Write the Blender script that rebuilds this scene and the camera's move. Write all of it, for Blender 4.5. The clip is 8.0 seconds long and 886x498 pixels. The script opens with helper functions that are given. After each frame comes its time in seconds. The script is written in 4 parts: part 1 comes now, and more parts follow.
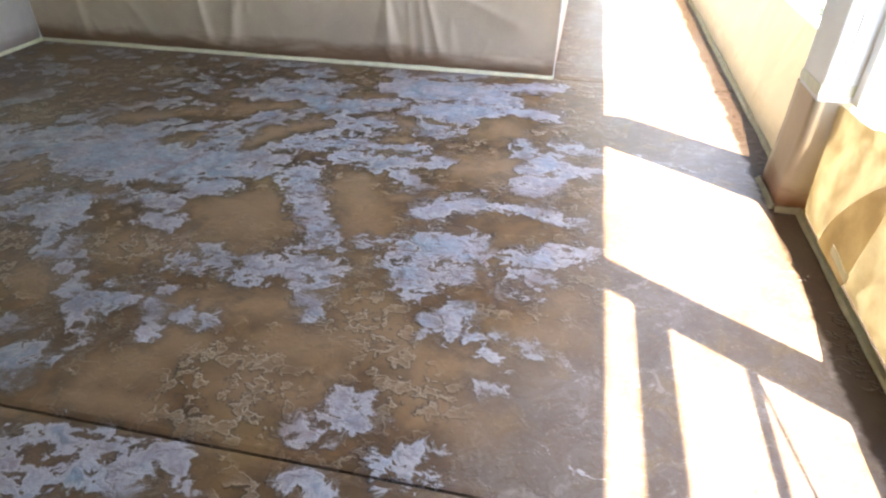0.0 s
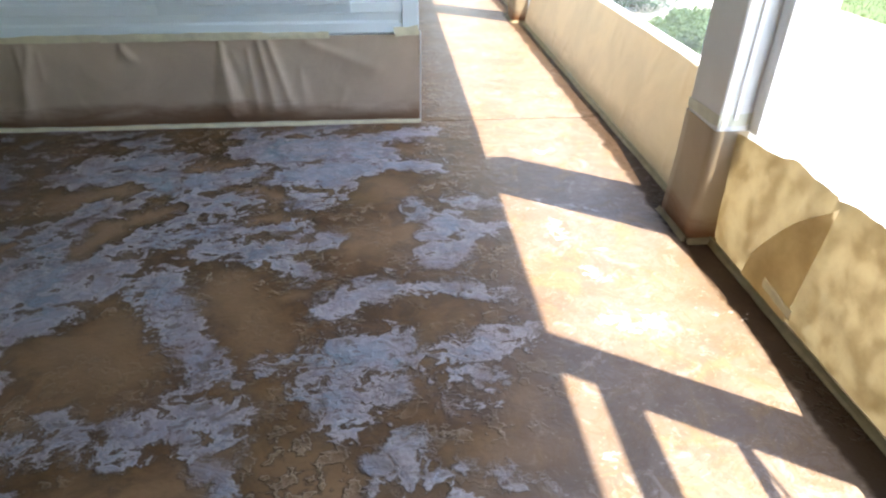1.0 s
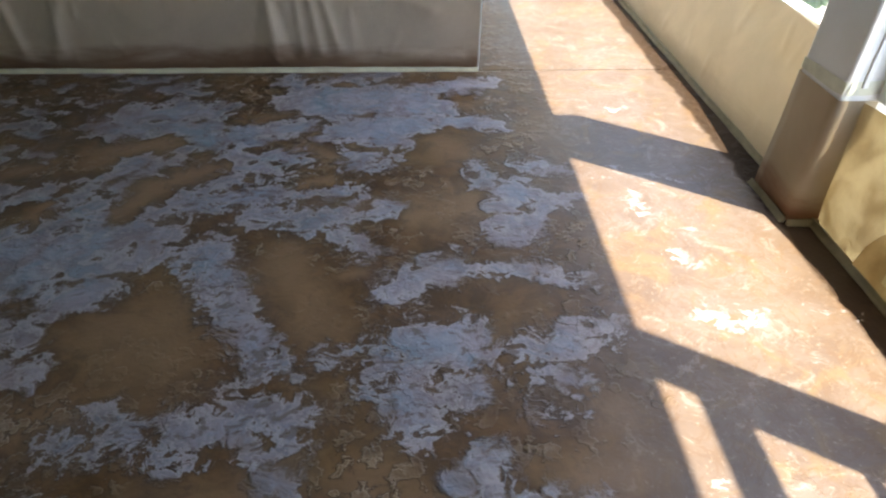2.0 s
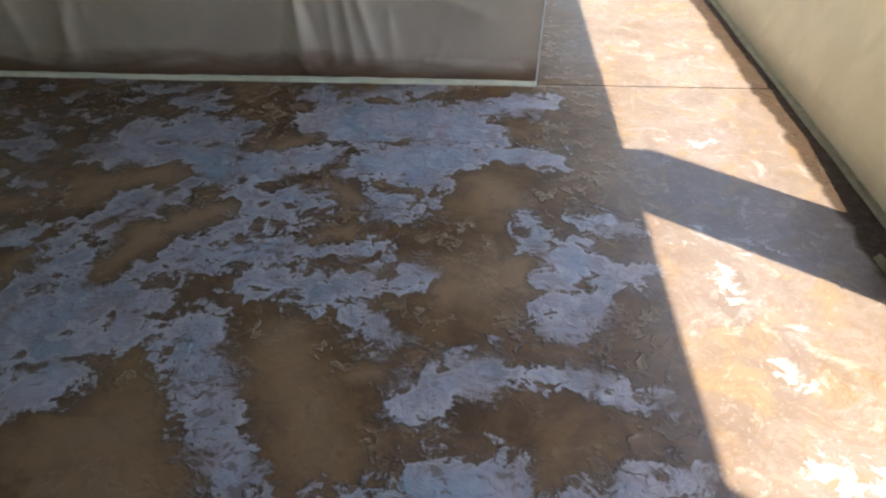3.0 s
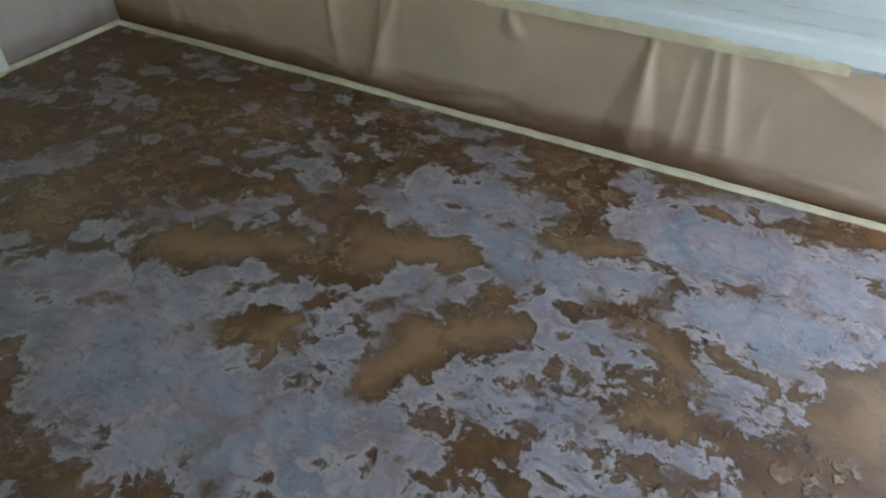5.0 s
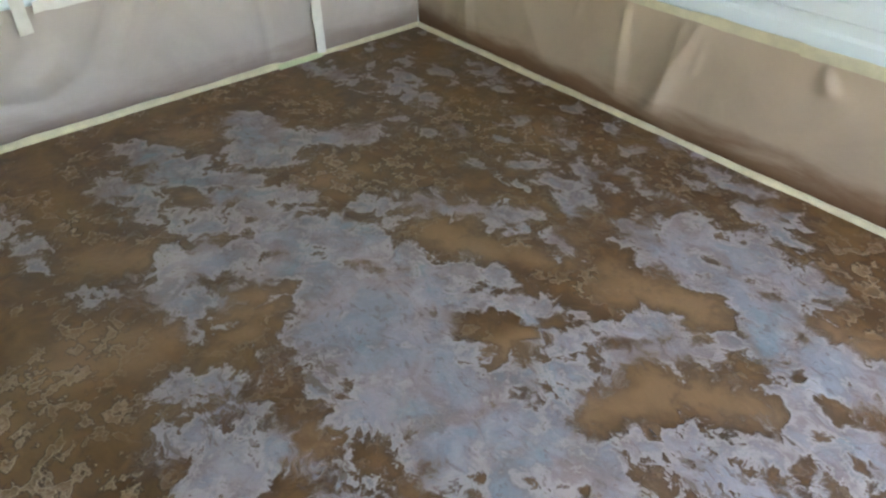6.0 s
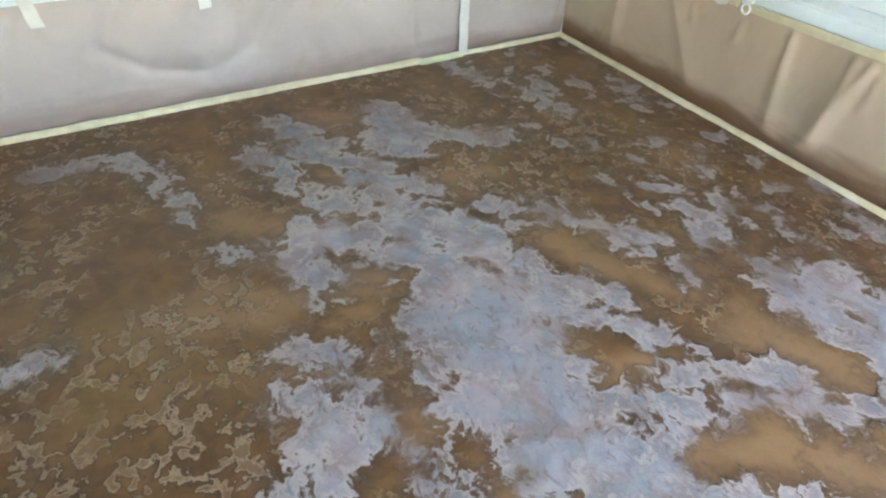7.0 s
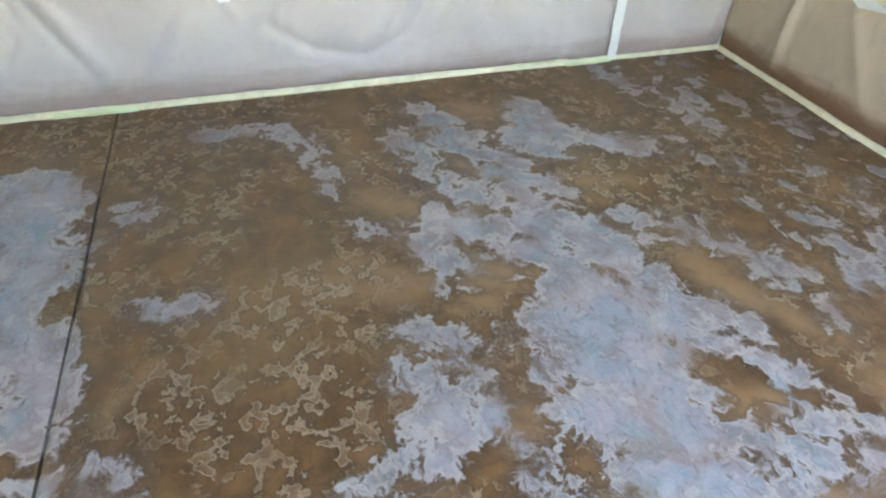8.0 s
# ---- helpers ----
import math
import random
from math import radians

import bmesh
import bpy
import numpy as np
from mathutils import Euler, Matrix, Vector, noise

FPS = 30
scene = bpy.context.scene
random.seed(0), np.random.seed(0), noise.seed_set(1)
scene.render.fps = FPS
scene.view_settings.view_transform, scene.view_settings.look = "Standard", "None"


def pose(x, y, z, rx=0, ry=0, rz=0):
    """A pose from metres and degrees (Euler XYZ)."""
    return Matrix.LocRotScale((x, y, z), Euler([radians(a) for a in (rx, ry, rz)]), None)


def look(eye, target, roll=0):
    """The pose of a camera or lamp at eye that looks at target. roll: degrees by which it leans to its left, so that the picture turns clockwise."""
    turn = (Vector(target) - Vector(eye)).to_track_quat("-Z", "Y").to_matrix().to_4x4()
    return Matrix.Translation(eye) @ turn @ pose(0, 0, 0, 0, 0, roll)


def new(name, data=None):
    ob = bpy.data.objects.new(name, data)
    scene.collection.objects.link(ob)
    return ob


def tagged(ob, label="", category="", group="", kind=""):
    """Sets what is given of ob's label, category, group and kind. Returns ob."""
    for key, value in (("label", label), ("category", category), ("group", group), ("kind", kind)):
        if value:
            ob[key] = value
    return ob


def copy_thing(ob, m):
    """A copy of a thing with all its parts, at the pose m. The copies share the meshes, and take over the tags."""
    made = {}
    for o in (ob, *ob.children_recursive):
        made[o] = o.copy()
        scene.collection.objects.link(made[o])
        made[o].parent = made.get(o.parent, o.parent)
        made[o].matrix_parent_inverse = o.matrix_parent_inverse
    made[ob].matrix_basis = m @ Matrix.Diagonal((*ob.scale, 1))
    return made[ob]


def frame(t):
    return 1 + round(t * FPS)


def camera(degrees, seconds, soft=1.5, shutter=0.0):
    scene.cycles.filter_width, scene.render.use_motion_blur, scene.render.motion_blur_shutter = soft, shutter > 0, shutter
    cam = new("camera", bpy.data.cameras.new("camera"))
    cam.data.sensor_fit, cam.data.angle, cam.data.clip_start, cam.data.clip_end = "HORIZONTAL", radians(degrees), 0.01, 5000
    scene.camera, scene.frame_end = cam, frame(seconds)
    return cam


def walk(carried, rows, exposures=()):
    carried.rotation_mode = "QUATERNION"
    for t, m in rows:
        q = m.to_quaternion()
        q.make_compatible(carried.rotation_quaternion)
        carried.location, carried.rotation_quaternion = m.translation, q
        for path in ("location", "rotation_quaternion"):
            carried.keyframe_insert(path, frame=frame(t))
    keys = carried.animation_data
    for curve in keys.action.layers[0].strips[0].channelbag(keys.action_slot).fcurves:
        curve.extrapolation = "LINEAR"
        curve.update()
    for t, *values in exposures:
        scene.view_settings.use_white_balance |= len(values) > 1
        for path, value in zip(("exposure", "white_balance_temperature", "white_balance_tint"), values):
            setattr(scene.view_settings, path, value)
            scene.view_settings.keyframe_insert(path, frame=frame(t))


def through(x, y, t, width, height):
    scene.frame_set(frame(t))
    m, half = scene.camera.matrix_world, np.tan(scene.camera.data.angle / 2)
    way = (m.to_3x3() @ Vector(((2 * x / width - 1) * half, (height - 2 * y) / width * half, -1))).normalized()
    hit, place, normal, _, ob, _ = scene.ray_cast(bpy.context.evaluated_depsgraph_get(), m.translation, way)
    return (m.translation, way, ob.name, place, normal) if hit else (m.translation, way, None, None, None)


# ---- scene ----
cam = camera(71.7, 8.0, 2.3)
PATH = [
    (0, (0.107, 2.266, 1.245), (-0.231, 3.883, 0.117), 0.5),
    (0.5, (0.069, 2.459, 1.257), (-0.224, 4.118, 0.178), 1.6),
    (1, (-0.15, 2.664, 1.254), (-0.007, 4.347, 0.183), 0.3),
    (1.5, (-0.288, 2.762, 1.241), (-0.126, 4.37, 0.062), 1.8),
    (1.7, (-0.298, 2.793, 1.245), (-0.177, 4.387, 0.044), 0.8),
    (2.8, (-0.249, 3.378, 1.222), (-0.299, 4.883, -0.094), 1.8),
    (3, (-0.247, 3.436, 1.24), (-0.35, 4.943, -0.071), -0.7),
    (3.5, (-0.374, 3.663, 1.266), (-0.126, 5.222, 0.038), 1.9),
    (4, (-0.516, 3.744, 1.241), (-0.246, 5.315, 0.032), 1.8),
    (4.5, (-0.658, 3.874, 1.196), (-0.789, 5.387, -0.105), 1.4),
    (4.6, (-0.674, 3.919, 1.22), (-1.031, 5.38, -0.098), -0.6),
    (5, (-0.822, 3.952, 1.258), (-1.438, 5.307, -0.078), 2.3),
    (5.2, (-0.88, 3.945, 1.248), (-1.644, 5.217, -0.092), 2.4),
    (6.3, (-0.964, 3.818, 1.255), (-2.177, 4.767, -0.02), 1.0),
    (6.5, (-0.978, 3.799, 1.242), (-2.236, 4.698, -0.026), 1.4),
    (7, (-0.986, 3.781, 1.237), (-2.311, 4.557, -0.044), 2.2),
    (7.5, (-0.996, 3.752, 1.239), (-2.387, 4.396, -0.046), 1.6),
    (8, (-0.994, 3.704, 1.24), (-2.446, 4.166, -0.056), 1.9),
]
EXPOSURES = [
    (0, 4.2, 6900, 13),
    (0.5, 3.35, 6700, 12),
    (0.7, 3.2, 6600, 11),
    (1, 3.25, 6750, 12),
    (1.2, 3.3, 6750, 10),
    (1.5, 3.0, 6850, 10),
    (3, 2.85, 6500, 9),
    (3.5, 3.1, 6150, 5),
    (4, 3.0, 6300, 5),
    (4.5, 2.85, 6700, 5),
    (4.8, 3.55, 7200, 7),
    (5, 3.55, 7300, 8),
    (6.5, 4.95, 7800, 13),
    (7, 5.05, 7500, 12),
    (7.5, 5.15, 7150, 11),
    (8, 5.25, 6950, 10),
]
walk(cam, [(t, look(eye, target, roll)) for t, eye, target, roll in PATH], EXPOSURES)

# ---- light: noon sun from the south-east, clear sky ----
SUN_X, SUN_Y, SUN_COT = 0.836, -0.549, 0.4426
SUN_ELEVATION = math.atan(1 / SUN_COT)
world = bpy.data.worlds.new("sky")
scene.world = world
world.use_nodes = True
wn = world.node_tree
sky = wn.nodes.new("ShaderNodeTexSky")
sky.sky_type = "NISHITA"
sky.sun_disc = False
sky.sun_elevation = SUN_ELEVATION
sky.sun_rotation = math.atan2(SUN_X, SUN_Y)
wn.links.new(sky.outputs[0], wn.nodes["Background"].inputs[0])
wn.nodes["Background"].inputs[1].default_value = 0.15
sun = new("sun", bpy.data.lights.new("sun", "SUN"))
sun.data.energy, sun.data.angle, sun.data.color = 2.35, radians(0.55), (1.0, 0.94, 0.81)
sun.matrix_world = look((SUN_X * 30 * SUN_COT, SUN_Y * 30 * SUN_COT, 30), (0, 0, 0))


# ---- material helpers ----
class Nodes:
    """A small wrapper that adds nodes to one material."""

    def __init__(self, name, rough=0.5, spec=0.4):
        self.m = bpy.data.materials.new(name)
        self.m.use_nodes = True
        self.t = self.m.node_tree
        self.b = self.t.nodes["Principled BSDF"]
        self.b.inputs["Roughness"].default_value = rough
        self.b.inputs["Specular IOR Level"].default_value = spec
        self.co = self.t.nodes.new("ShaderNodeTexCoord").outputs["Object"]

    def put(self, socket, value):
        if isinstance(value, bpy.types.NodeSocket):
            self.t.links.new(value, socket)
        elif isinstance(value, tuple) and len(value) == 3 and socket.type == "RGBA":
            socket.default_value = (*value, 1)
        else:
            socket.default_value = value

    def noise(self, scale, detail=3.0, rough=0.55, distort=0.0, at=None):
        n = self.t.nodes.new("ShaderNodeTexNoise")
        self.put(n.inputs["Vector"], at or self.co)
        for key, v in (("Scale", scale), ("Detail", detail), ("Roughness", rough), ("Distortion", distort)):
            n.inputs[key].default_value = v
        return n.outputs["Fac"]

    def tint(self, scale, at=None):
        n = self.t.nodes.new("ShaderNodeTexNoise")
        self.put(n.inputs["Vector"], at or self.co)
        n.inputs["Scale"].default_value = scale
        n.inputs["Detail"].default_value = 4
        return n.outputs["Color"]

    def math(self, op, a, b=0.0, c=0.0):
        n = self.t.nodes.new("ShaderNodeMath")
        n.operation = op
        for k, v in enumerate((a, b, c)):
            self.put(n.inputs[k], v)
        return n.outputs[0]

    def vec(self, op, a, b):
        n = self.t.nodes.new("ShaderNodeVectorMath")
        n.operation = op
        self.put(n.inputs[0], a)
        self.put(n.inputs[1], b)
        return n.outputs[0]

    def step(self, v, lo, hi, a=0.0, b=1.0):
        n = self.t.nodes.new("ShaderNodeMapRange")
        n.interpolation_type = "SMOOTHSTEP"
        for k, x in enumerate((v, lo, hi, a, b)):
            self.put(n.inputs[k], x)
        return n.outputs[0]

    def mix(self, f, a, b):
        n = self.t.nodes.new("ShaderNodeMix")
        n.data_type = "RGBA"
        self.put(n.inputs[0], f)
        self.put(n.inputs[6], a)
        self.put(n.inputs[7], b)
        return n.outputs[2]

    def attr(self, name):
        n = self.t.nodes.new("ShaderNodeAttribute")
        n.attribute_name = name
        return n.outputs["Fac"]

    def axis(self, k, at=None):
        n = self.t.nodes.new("ShaderNodeSeparateXYZ")
        self.put(n.inputs[0], at or self.co)
        return n.outputs[k]

    def scaled(self, x, y, z):
        return self.vec("MULTIPLY", self.co, (x, y, z))

    def random(self):
        return self.t.nodes.new("ShaderNodeObjectInfo").outputs["Random"]

    def island(self):
        return self.t.nodes.new("ShaderNodeNewGeometry").outputs["Random Per Island"]

    def bump(self, height, strength, distance=0.01):
        n = self.t.nodes.new("ShaderNodeBump")
        n.inputs["Strength"].default_value = strength
        n.inputs["Distance"].default_value = distance
        self.put(n.inputs["Height"], height)
        self.put(self.b.inputs["Normal"], n.outputs[0])
        return n.outputs[0]

    def done(self, colour, rough=None):
        self.put(self.b.inputs["Base Color"], colour)
        if rough is not None:
            self.put(self.b.inputs["Roughness"], rough)
        return self.m


def stained_concrete():
    """Brown reactive stain with pale blue-grey residue lying on it in feathered sheets."""
    n = Nodes("stained_concrete", 0.4, 0.45)
    film, dry = n.attr("film"), n.attr("dry")
    warp = n.vec("MULTIPLY", n.vec("SUBTRACT", n.tint(7.0), (0.5, 0.5, 0.5)), (0.1, 0.1, 0.0))
    co = n.vec("ADD", n.co, warp)
    curl = n.vec("ADD", co, n.vec("MULTIPLY", n.vec("SUBTRACT", n.tint(38.0, co), (0.5, 0.5, 0.5)), (0.035, 0.035, 0.0)))
    broad = n.noise(5.0, 3.0, 0.5, 0.4, co)
    ragged = n.noise(14.0, 4.0, 0.52, 0.5, co)
    feather = n.noise(60.0, 4.0, 0.6, 0.2, co)
    edge = n.math("ADD", n.math("MULTIPLY_ADD", ragged, 1.2, -0.6), n.math("MULTIPLY", n.math("SUBTRACT", feather, 0.5), n.math("MULTIPLY_ADD", n.attr("lace"), 0.5, 0.46)))
    edge = n.math("ADD", edge, n.math("MULTIPLY_ADD", broad, 0.3, -0.15))
    level = n.math("SUBTRACT", n.math("ADD", film, edge), n.math("MULTIPLY", dry, n.math("MULTIPLY_ADD", n.noise(16.0, 6.0, 0.65, 0.8, n.vec("MULTIPLY", curl, (1.0, 1.7, 1.0))), 1.5, -0.44)))
    # nearer the opening the sheets are torn into lobes by dark channels
    torn = n.math("MULTIPLY", n.math("MULTIPLY", n.step(n.axis(0), -1.9, -0.9, 0.3, 1.0), n.step(n.noise(2.4, 2.0), 0.4, 0.58, 0.25, 1.0)), n.step(n.noise(23.0, 4.0, 0.6, 0.5, n.vec("MULTIPLY", curl, (0.75, 1.3, 1.0))), 0.47, 0.64))
    level = n.math("SUBTRACT", level, n.math("MULTIPLY", torn, n.math("MULTIPLY_ADD", dry, -0.26, 0.26)))
    level = n.math("ADD", level, n.step(n.axis(0), -1.9, -0.9, 0.02, 0.06))
    # borders are crisp lobes in places and a soft wash in others
    soft = n.math("ADD", n.step(n.noise(5.5, 3.0, 0.5, 0.3), 0.44, 0.64, 0.04, 0.2), n.math("MULTIPLY", dry, 0.05))
    fine = n.math("ADD", level, n.math("MULTIPLY_ADD", n.noise(110.0, 3.0, 0.6, 0.0, co), 0.16, -0.08))
    cover = n.step(fine, n.math("SUBTRACT", 0.48, soft), n.math("ADD", 0.48, soft))
    body = n.step(n.math("ADD", level, n.math("MULTIPLY_ADD", n.noise(8.0, 6.0, 0.6, 0.4, co), 1.6, -0.8)), 0.42, 1.05)
    haze = n.math("MULTIPLY", n.step(n.math("ADD", film, n.math("MULTIPLY_ADD", n.noise(4.5, 5.0, 0.6, 0.5, co), 1.6, -0.8)), 0.15, 0.75), 0.2)
    # browns: dark stain, mid brown, ochre pools
    pool = n.noise(2.6, 4.0, 0.5, 0.3, co)
    mottle = n.noise(13.0, 6.0, 0.6, 0.6, co)
    brown = n.mix(n.step(mottle, 0.3, 0.7), (0.08, 0.038, 0.0125), (0.182, 0.092, 0.033))
    brown = n.mix(n.math("MULTIPLY", n.step(pool, 0.47, 0.68), 0.65), brown, (0.225, 0.13, 0.05))
    brown = n.mix(n.math("MULTIPLY", n.attr("pool"), n.step(mottle, 0.2, 0.7, 0.7, 0.95)), brown, (0.27, 0.158, 0.078))
    # lumpy flakes with pale rims, their shadow painted as a dark outline
    lumps = n.vec("ADD", n.co, n.vec("MULTIPLY", n.vec("SUBTRACT", n.tint(16.0), (0.5, 0.5, 0.5)), (0.03, 0.03, 0.0)))
    flake = n.math("ADD", n.math("MULTIPLY", n.noise(17.0, 2.0, 0.5, 0.2, lumps), 0.66), n.math("MULTIPLY", n.noise(46.0, 3.0, 0.5, 0.0, lumps), 0.34))
    flake = n.math("ADD", flake, 0.012)
    zone = n.math("MULTIPLY", n.step(n.noise(3.4, 3.0, 0.6), 0.42, 0.58), n.math("MULTIPLY", n.step(film, 0.25, 0.0, 0.35, 1.0), n.math("MULTIPLY_ADD", dry, -0.85, 1.0)))
    zone = n.math("MULTIPLY", zone, n.step(n.attr("pool"), 0.2, 0.6, 1.0, 0.12))
    zone = n.math("MAXIMUM", zone, n.math("MULTIPLY", n.attr("curls"), n.math("MULTIPLY_ADD", dry, -1.7, 0.9)))
    rim = n.math("MULTIPLY", n.math("SUBTRACT", n.step(flake, 0.53, 0.55), n.step(flake, 0.56, 0.61)), zone)
    shade = n.math("MULTIPLY", n.math("SUBTRACT", n.step(flake, 0.49, 0.53), n.step(flake, 0.53, 0.545)), zone)
    inner = n.math("MULTIPLY", n.step(flake, 0.54, 0.6), zone)
    brown = n.mix(n.math("MULTIPLY", shade, 0.75), brown, (0.045, 0.024, 0.01))
    brown = n.mix(n.math("MULTIPLY", inner, 0.6), brown, (0.235, 0.155, 0.092))
    brown = n.mix(n.math("MULTIPLY", rim, 0.85), brown, (0.37, 0.275, 0.185))
    # thinner, paler wash beside the opening and along the side passage
    tan = n.mix(n.step(n.noise(3.4, 5.0, 0.6, 0.8, co), 0.35, 0.65), (0.142, 0.105, 0.079), (0.206, 0.166, 0.138))
    tan = n.mix(n.math("MULTIPLY", n.step(n.noise(6.0, 6.0, 0.6, 0.9, co), 0.5, 0.66), 0.75), tan, (0.222, 0.152, 0.072))
    tan = n.mix(n.math("MULTIPLY", n.step(n.noise(9.0, 7.0, 0.68, 1.2, curl), 0.54, 0.64), 0.55), tan, (0.36, 0.322, 0.28))
    vein = n.noise(7.0, 8.0, 0.7, 1.6, co)
    tan = n.mix(n.math("MULTIPLY", n.math("SUBTRACT", n.step(vein, 0.46, 0.5), n.step(vein, 0.5, 0.55)), 0.55), tan, (0.14, 0.085, 0.045))
    tan = n.mix(n.math("MULTIPLY", n.step(n.noise(70.0, 4.0, 0.65, 0.3, co), 0.58, 0.7), 0.5), tan, (0.42, 0.36, 0.3))
    brown = n.mix(n.math("MULTIPLY", dry, 0.85), brown, tan)
    # dark border at the foot of the hung paper, with shade painted into it
    paper_shade = n.step(n.math("ADD", n.axis(0), n.math("MULTIPLY_ADD", n.noise(9.0, 4.0), 0.08, -0.04)), 0.925, 0.955)
    brown = n.mix(n.math("MULTIPLY", paper_shade, 0.95), brown, (0.035, 0.022, 0.014))
    brown = n.mix(n.math("MULTIPLY", haze, n.math("SUBTRACT", 1.0, paper_shade)), brown, (0.2, 0.16, 0.145))
    # residue: cloudy blue and rose washes under a pale crust
    cloud = n.noise(4.2, 5.0, 0.6, 1.2, co)
    rose = n.noise(2.9, 5.0, 0.62, 1.5, curl)
    crust = n.noise(48.0, 5.0, 0.62, 0.3, co)
    blue = n.mix(n.step(cloud, 0.36, 0.62), (0.355, 0.312, 0.335), (0.258, 0.282, 0.325))
    blue = n.mix(n.math("MULTIPLY", n.step(rose, 0.5, 0.66), 0.7), blue, (0.385, 0.32, 0.32))
    blue = n.mix(n.math("MULTIPLY", n.step(rose, 0.48, 0.34), 0.8), blue, (0.19, 0.265, 0.31))
    blue = n.mix(n.math("MULTIPLY", n.step(n.noise(11.0, 6.0, 0.62, 1.0, curl), 0.52, 0.68), 0.55), blue, (0.43, 0.397, 0.418))
    blue = n.mix(n.math("MULTIPLY", n.step(crust, 0.5, 0.66), 0.16), blue, (0.46, 0.435, 0.44))
    blue = n.mix(n.math("MULTIPLY", n.step(crust, 0.46, 0.34), 0.16), blue, (0.2, 0.18, 0.18))
    thin = n.mix(0.6, blue, (0.17, 0.11, 0.085))
    residue = n.mix(body, thin, blue)
    residue = n.mix(n.math("MULTIPLY", dry, 0.75), residue, (0.44, 0.41, 0.38))
    # light caught on the residue's raised edge, painted as a paler lip
    lip = n.math("MULTIPLY", n.math("SUBTRACT", n.step(level, 0.46, 0.54), n.step(level, 0.56, 0.75)), n.step(soft, 0.25, 0.08))
    residue = n.mix(n.math("MULTIPLY", lip, 0.5), residue, (0.55, 0.5, 0.49))
    holes = n.noise(30.0, 4.0, 0.55, 0.2, n.vec("MULTIPLY", co, (0.75, 1.4, 1.0)))
    speck = n.math("MULTIPLY", n.step(n.math("ADD", n.math("SUBTRACT", holes, n.math("MULTIPLY", n.noise(2.3, 2.0), 0.3)), n.math("MULTIPLY", n.attr("lace"), 0.08)), 0.45, 0.52), n.math("MULTIPLY_ADD", n.attr("lace"), 0.3, 0.5))
    residue = n.mix(speck, residue, (0.15, 0.11, 0.09))
    colour = n.mix(cover, brown, residue)
    # dark fringe where the residue ends
    fringe = n.math("MULTIPLY", n.math("SUBTRACT", n.step(level, 0.12, 0.42), n.step(level, 0.4, 0.5)), 0.5)
    colour = n.mix(n.math("MULTIPLY", fringe, n.math("MULTIPLY", n.math("SUBTRACT", 1.0, dry), n.step(soft, 0.3, 0.1))), colour, (0.07, 0.04, 0.022))
    colour = n.vec("MULTIPLY", colour, (1.0, 0.988, 1.0))
    grain = n.noise(160.0, 2.0)
    colour = n.mix(n.math("MULTIPLY", grain, 0.18), colour, (0.1, 0.07, 0.05))
    rough = n.math("ADD", n.step(cover, 0.0, 1.0, 0.32, 0.52), n.math("MULTIPLY", mottle, 0.12))
    height = n.math("ADD", n.math("MULTIPLY", n.math("MULTIPLY", cover, n.math("MULTIPLY_ADD", dry, -0.8, 1.0)), n.math("ADD", n.math("MULTIPLY", crust, 0.5), n.math("MULTIPLY_ADD", ragged, 1.4, -0.1))), n.math("ADD", n.math("MULTIPLY", n.math("ADD", n.step(flake, 0.52, 0.57), n.math("MULTIPLY", n.step(flake, 0.56, 0.66), -0.35)), n.math("MULTIPLY", zone, 1.2)), n.math("MULTIPLY", feather, 0.2)))
    # gloss is cut within the painted shade strip as well
    n.put(n.b.inputs["Specular IOR Level"], n.step(paper_shade, 0.0, 1.0, 0.45, 0.08))
    n.bump(height, 0.95, 0.007)
    return n.done(colour, rough)


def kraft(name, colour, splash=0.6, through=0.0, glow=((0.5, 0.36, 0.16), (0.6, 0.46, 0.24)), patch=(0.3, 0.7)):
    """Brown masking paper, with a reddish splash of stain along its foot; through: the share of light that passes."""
    n = Nodes(name, 0.45, 0.4)
    fibre = n.noise(60.0, 4.0, 0.6, 0.0, n.scaled(1, 1, 3))
    cloud = n.noise(3.0, 4.0, 0.6, 0.5)
    base = n.mix(n.step(cloud, 0.3, 0.7), tuple(c * 0.85 for c in colour), colour)
    base = n.mix(n.math("MULTIPLY", fibre, 0.2), base, tuple(c * 0.75 for c in colour))
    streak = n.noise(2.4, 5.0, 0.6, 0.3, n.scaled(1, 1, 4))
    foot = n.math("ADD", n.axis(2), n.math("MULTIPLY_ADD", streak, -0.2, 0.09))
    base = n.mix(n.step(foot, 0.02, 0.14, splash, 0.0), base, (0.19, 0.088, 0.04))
    n.bump(n.math("ADD", n.math("MULTIPLY", cloud, 1.0), n.math("MULTIPLY", fibre, 0.12)), 0.25, 0.02)
    m = n.done(base, 0.46)
    if through:
        thin = n.t.nodes.new("ShaderNodeBsdfTranslucent")
        blotch = n.noise(11.0, 7.0, 0.65, 0.3)
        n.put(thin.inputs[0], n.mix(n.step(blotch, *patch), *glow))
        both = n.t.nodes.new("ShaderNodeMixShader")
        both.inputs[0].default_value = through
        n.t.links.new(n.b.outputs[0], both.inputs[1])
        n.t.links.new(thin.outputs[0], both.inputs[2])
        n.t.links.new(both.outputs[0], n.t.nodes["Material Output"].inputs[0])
    return m


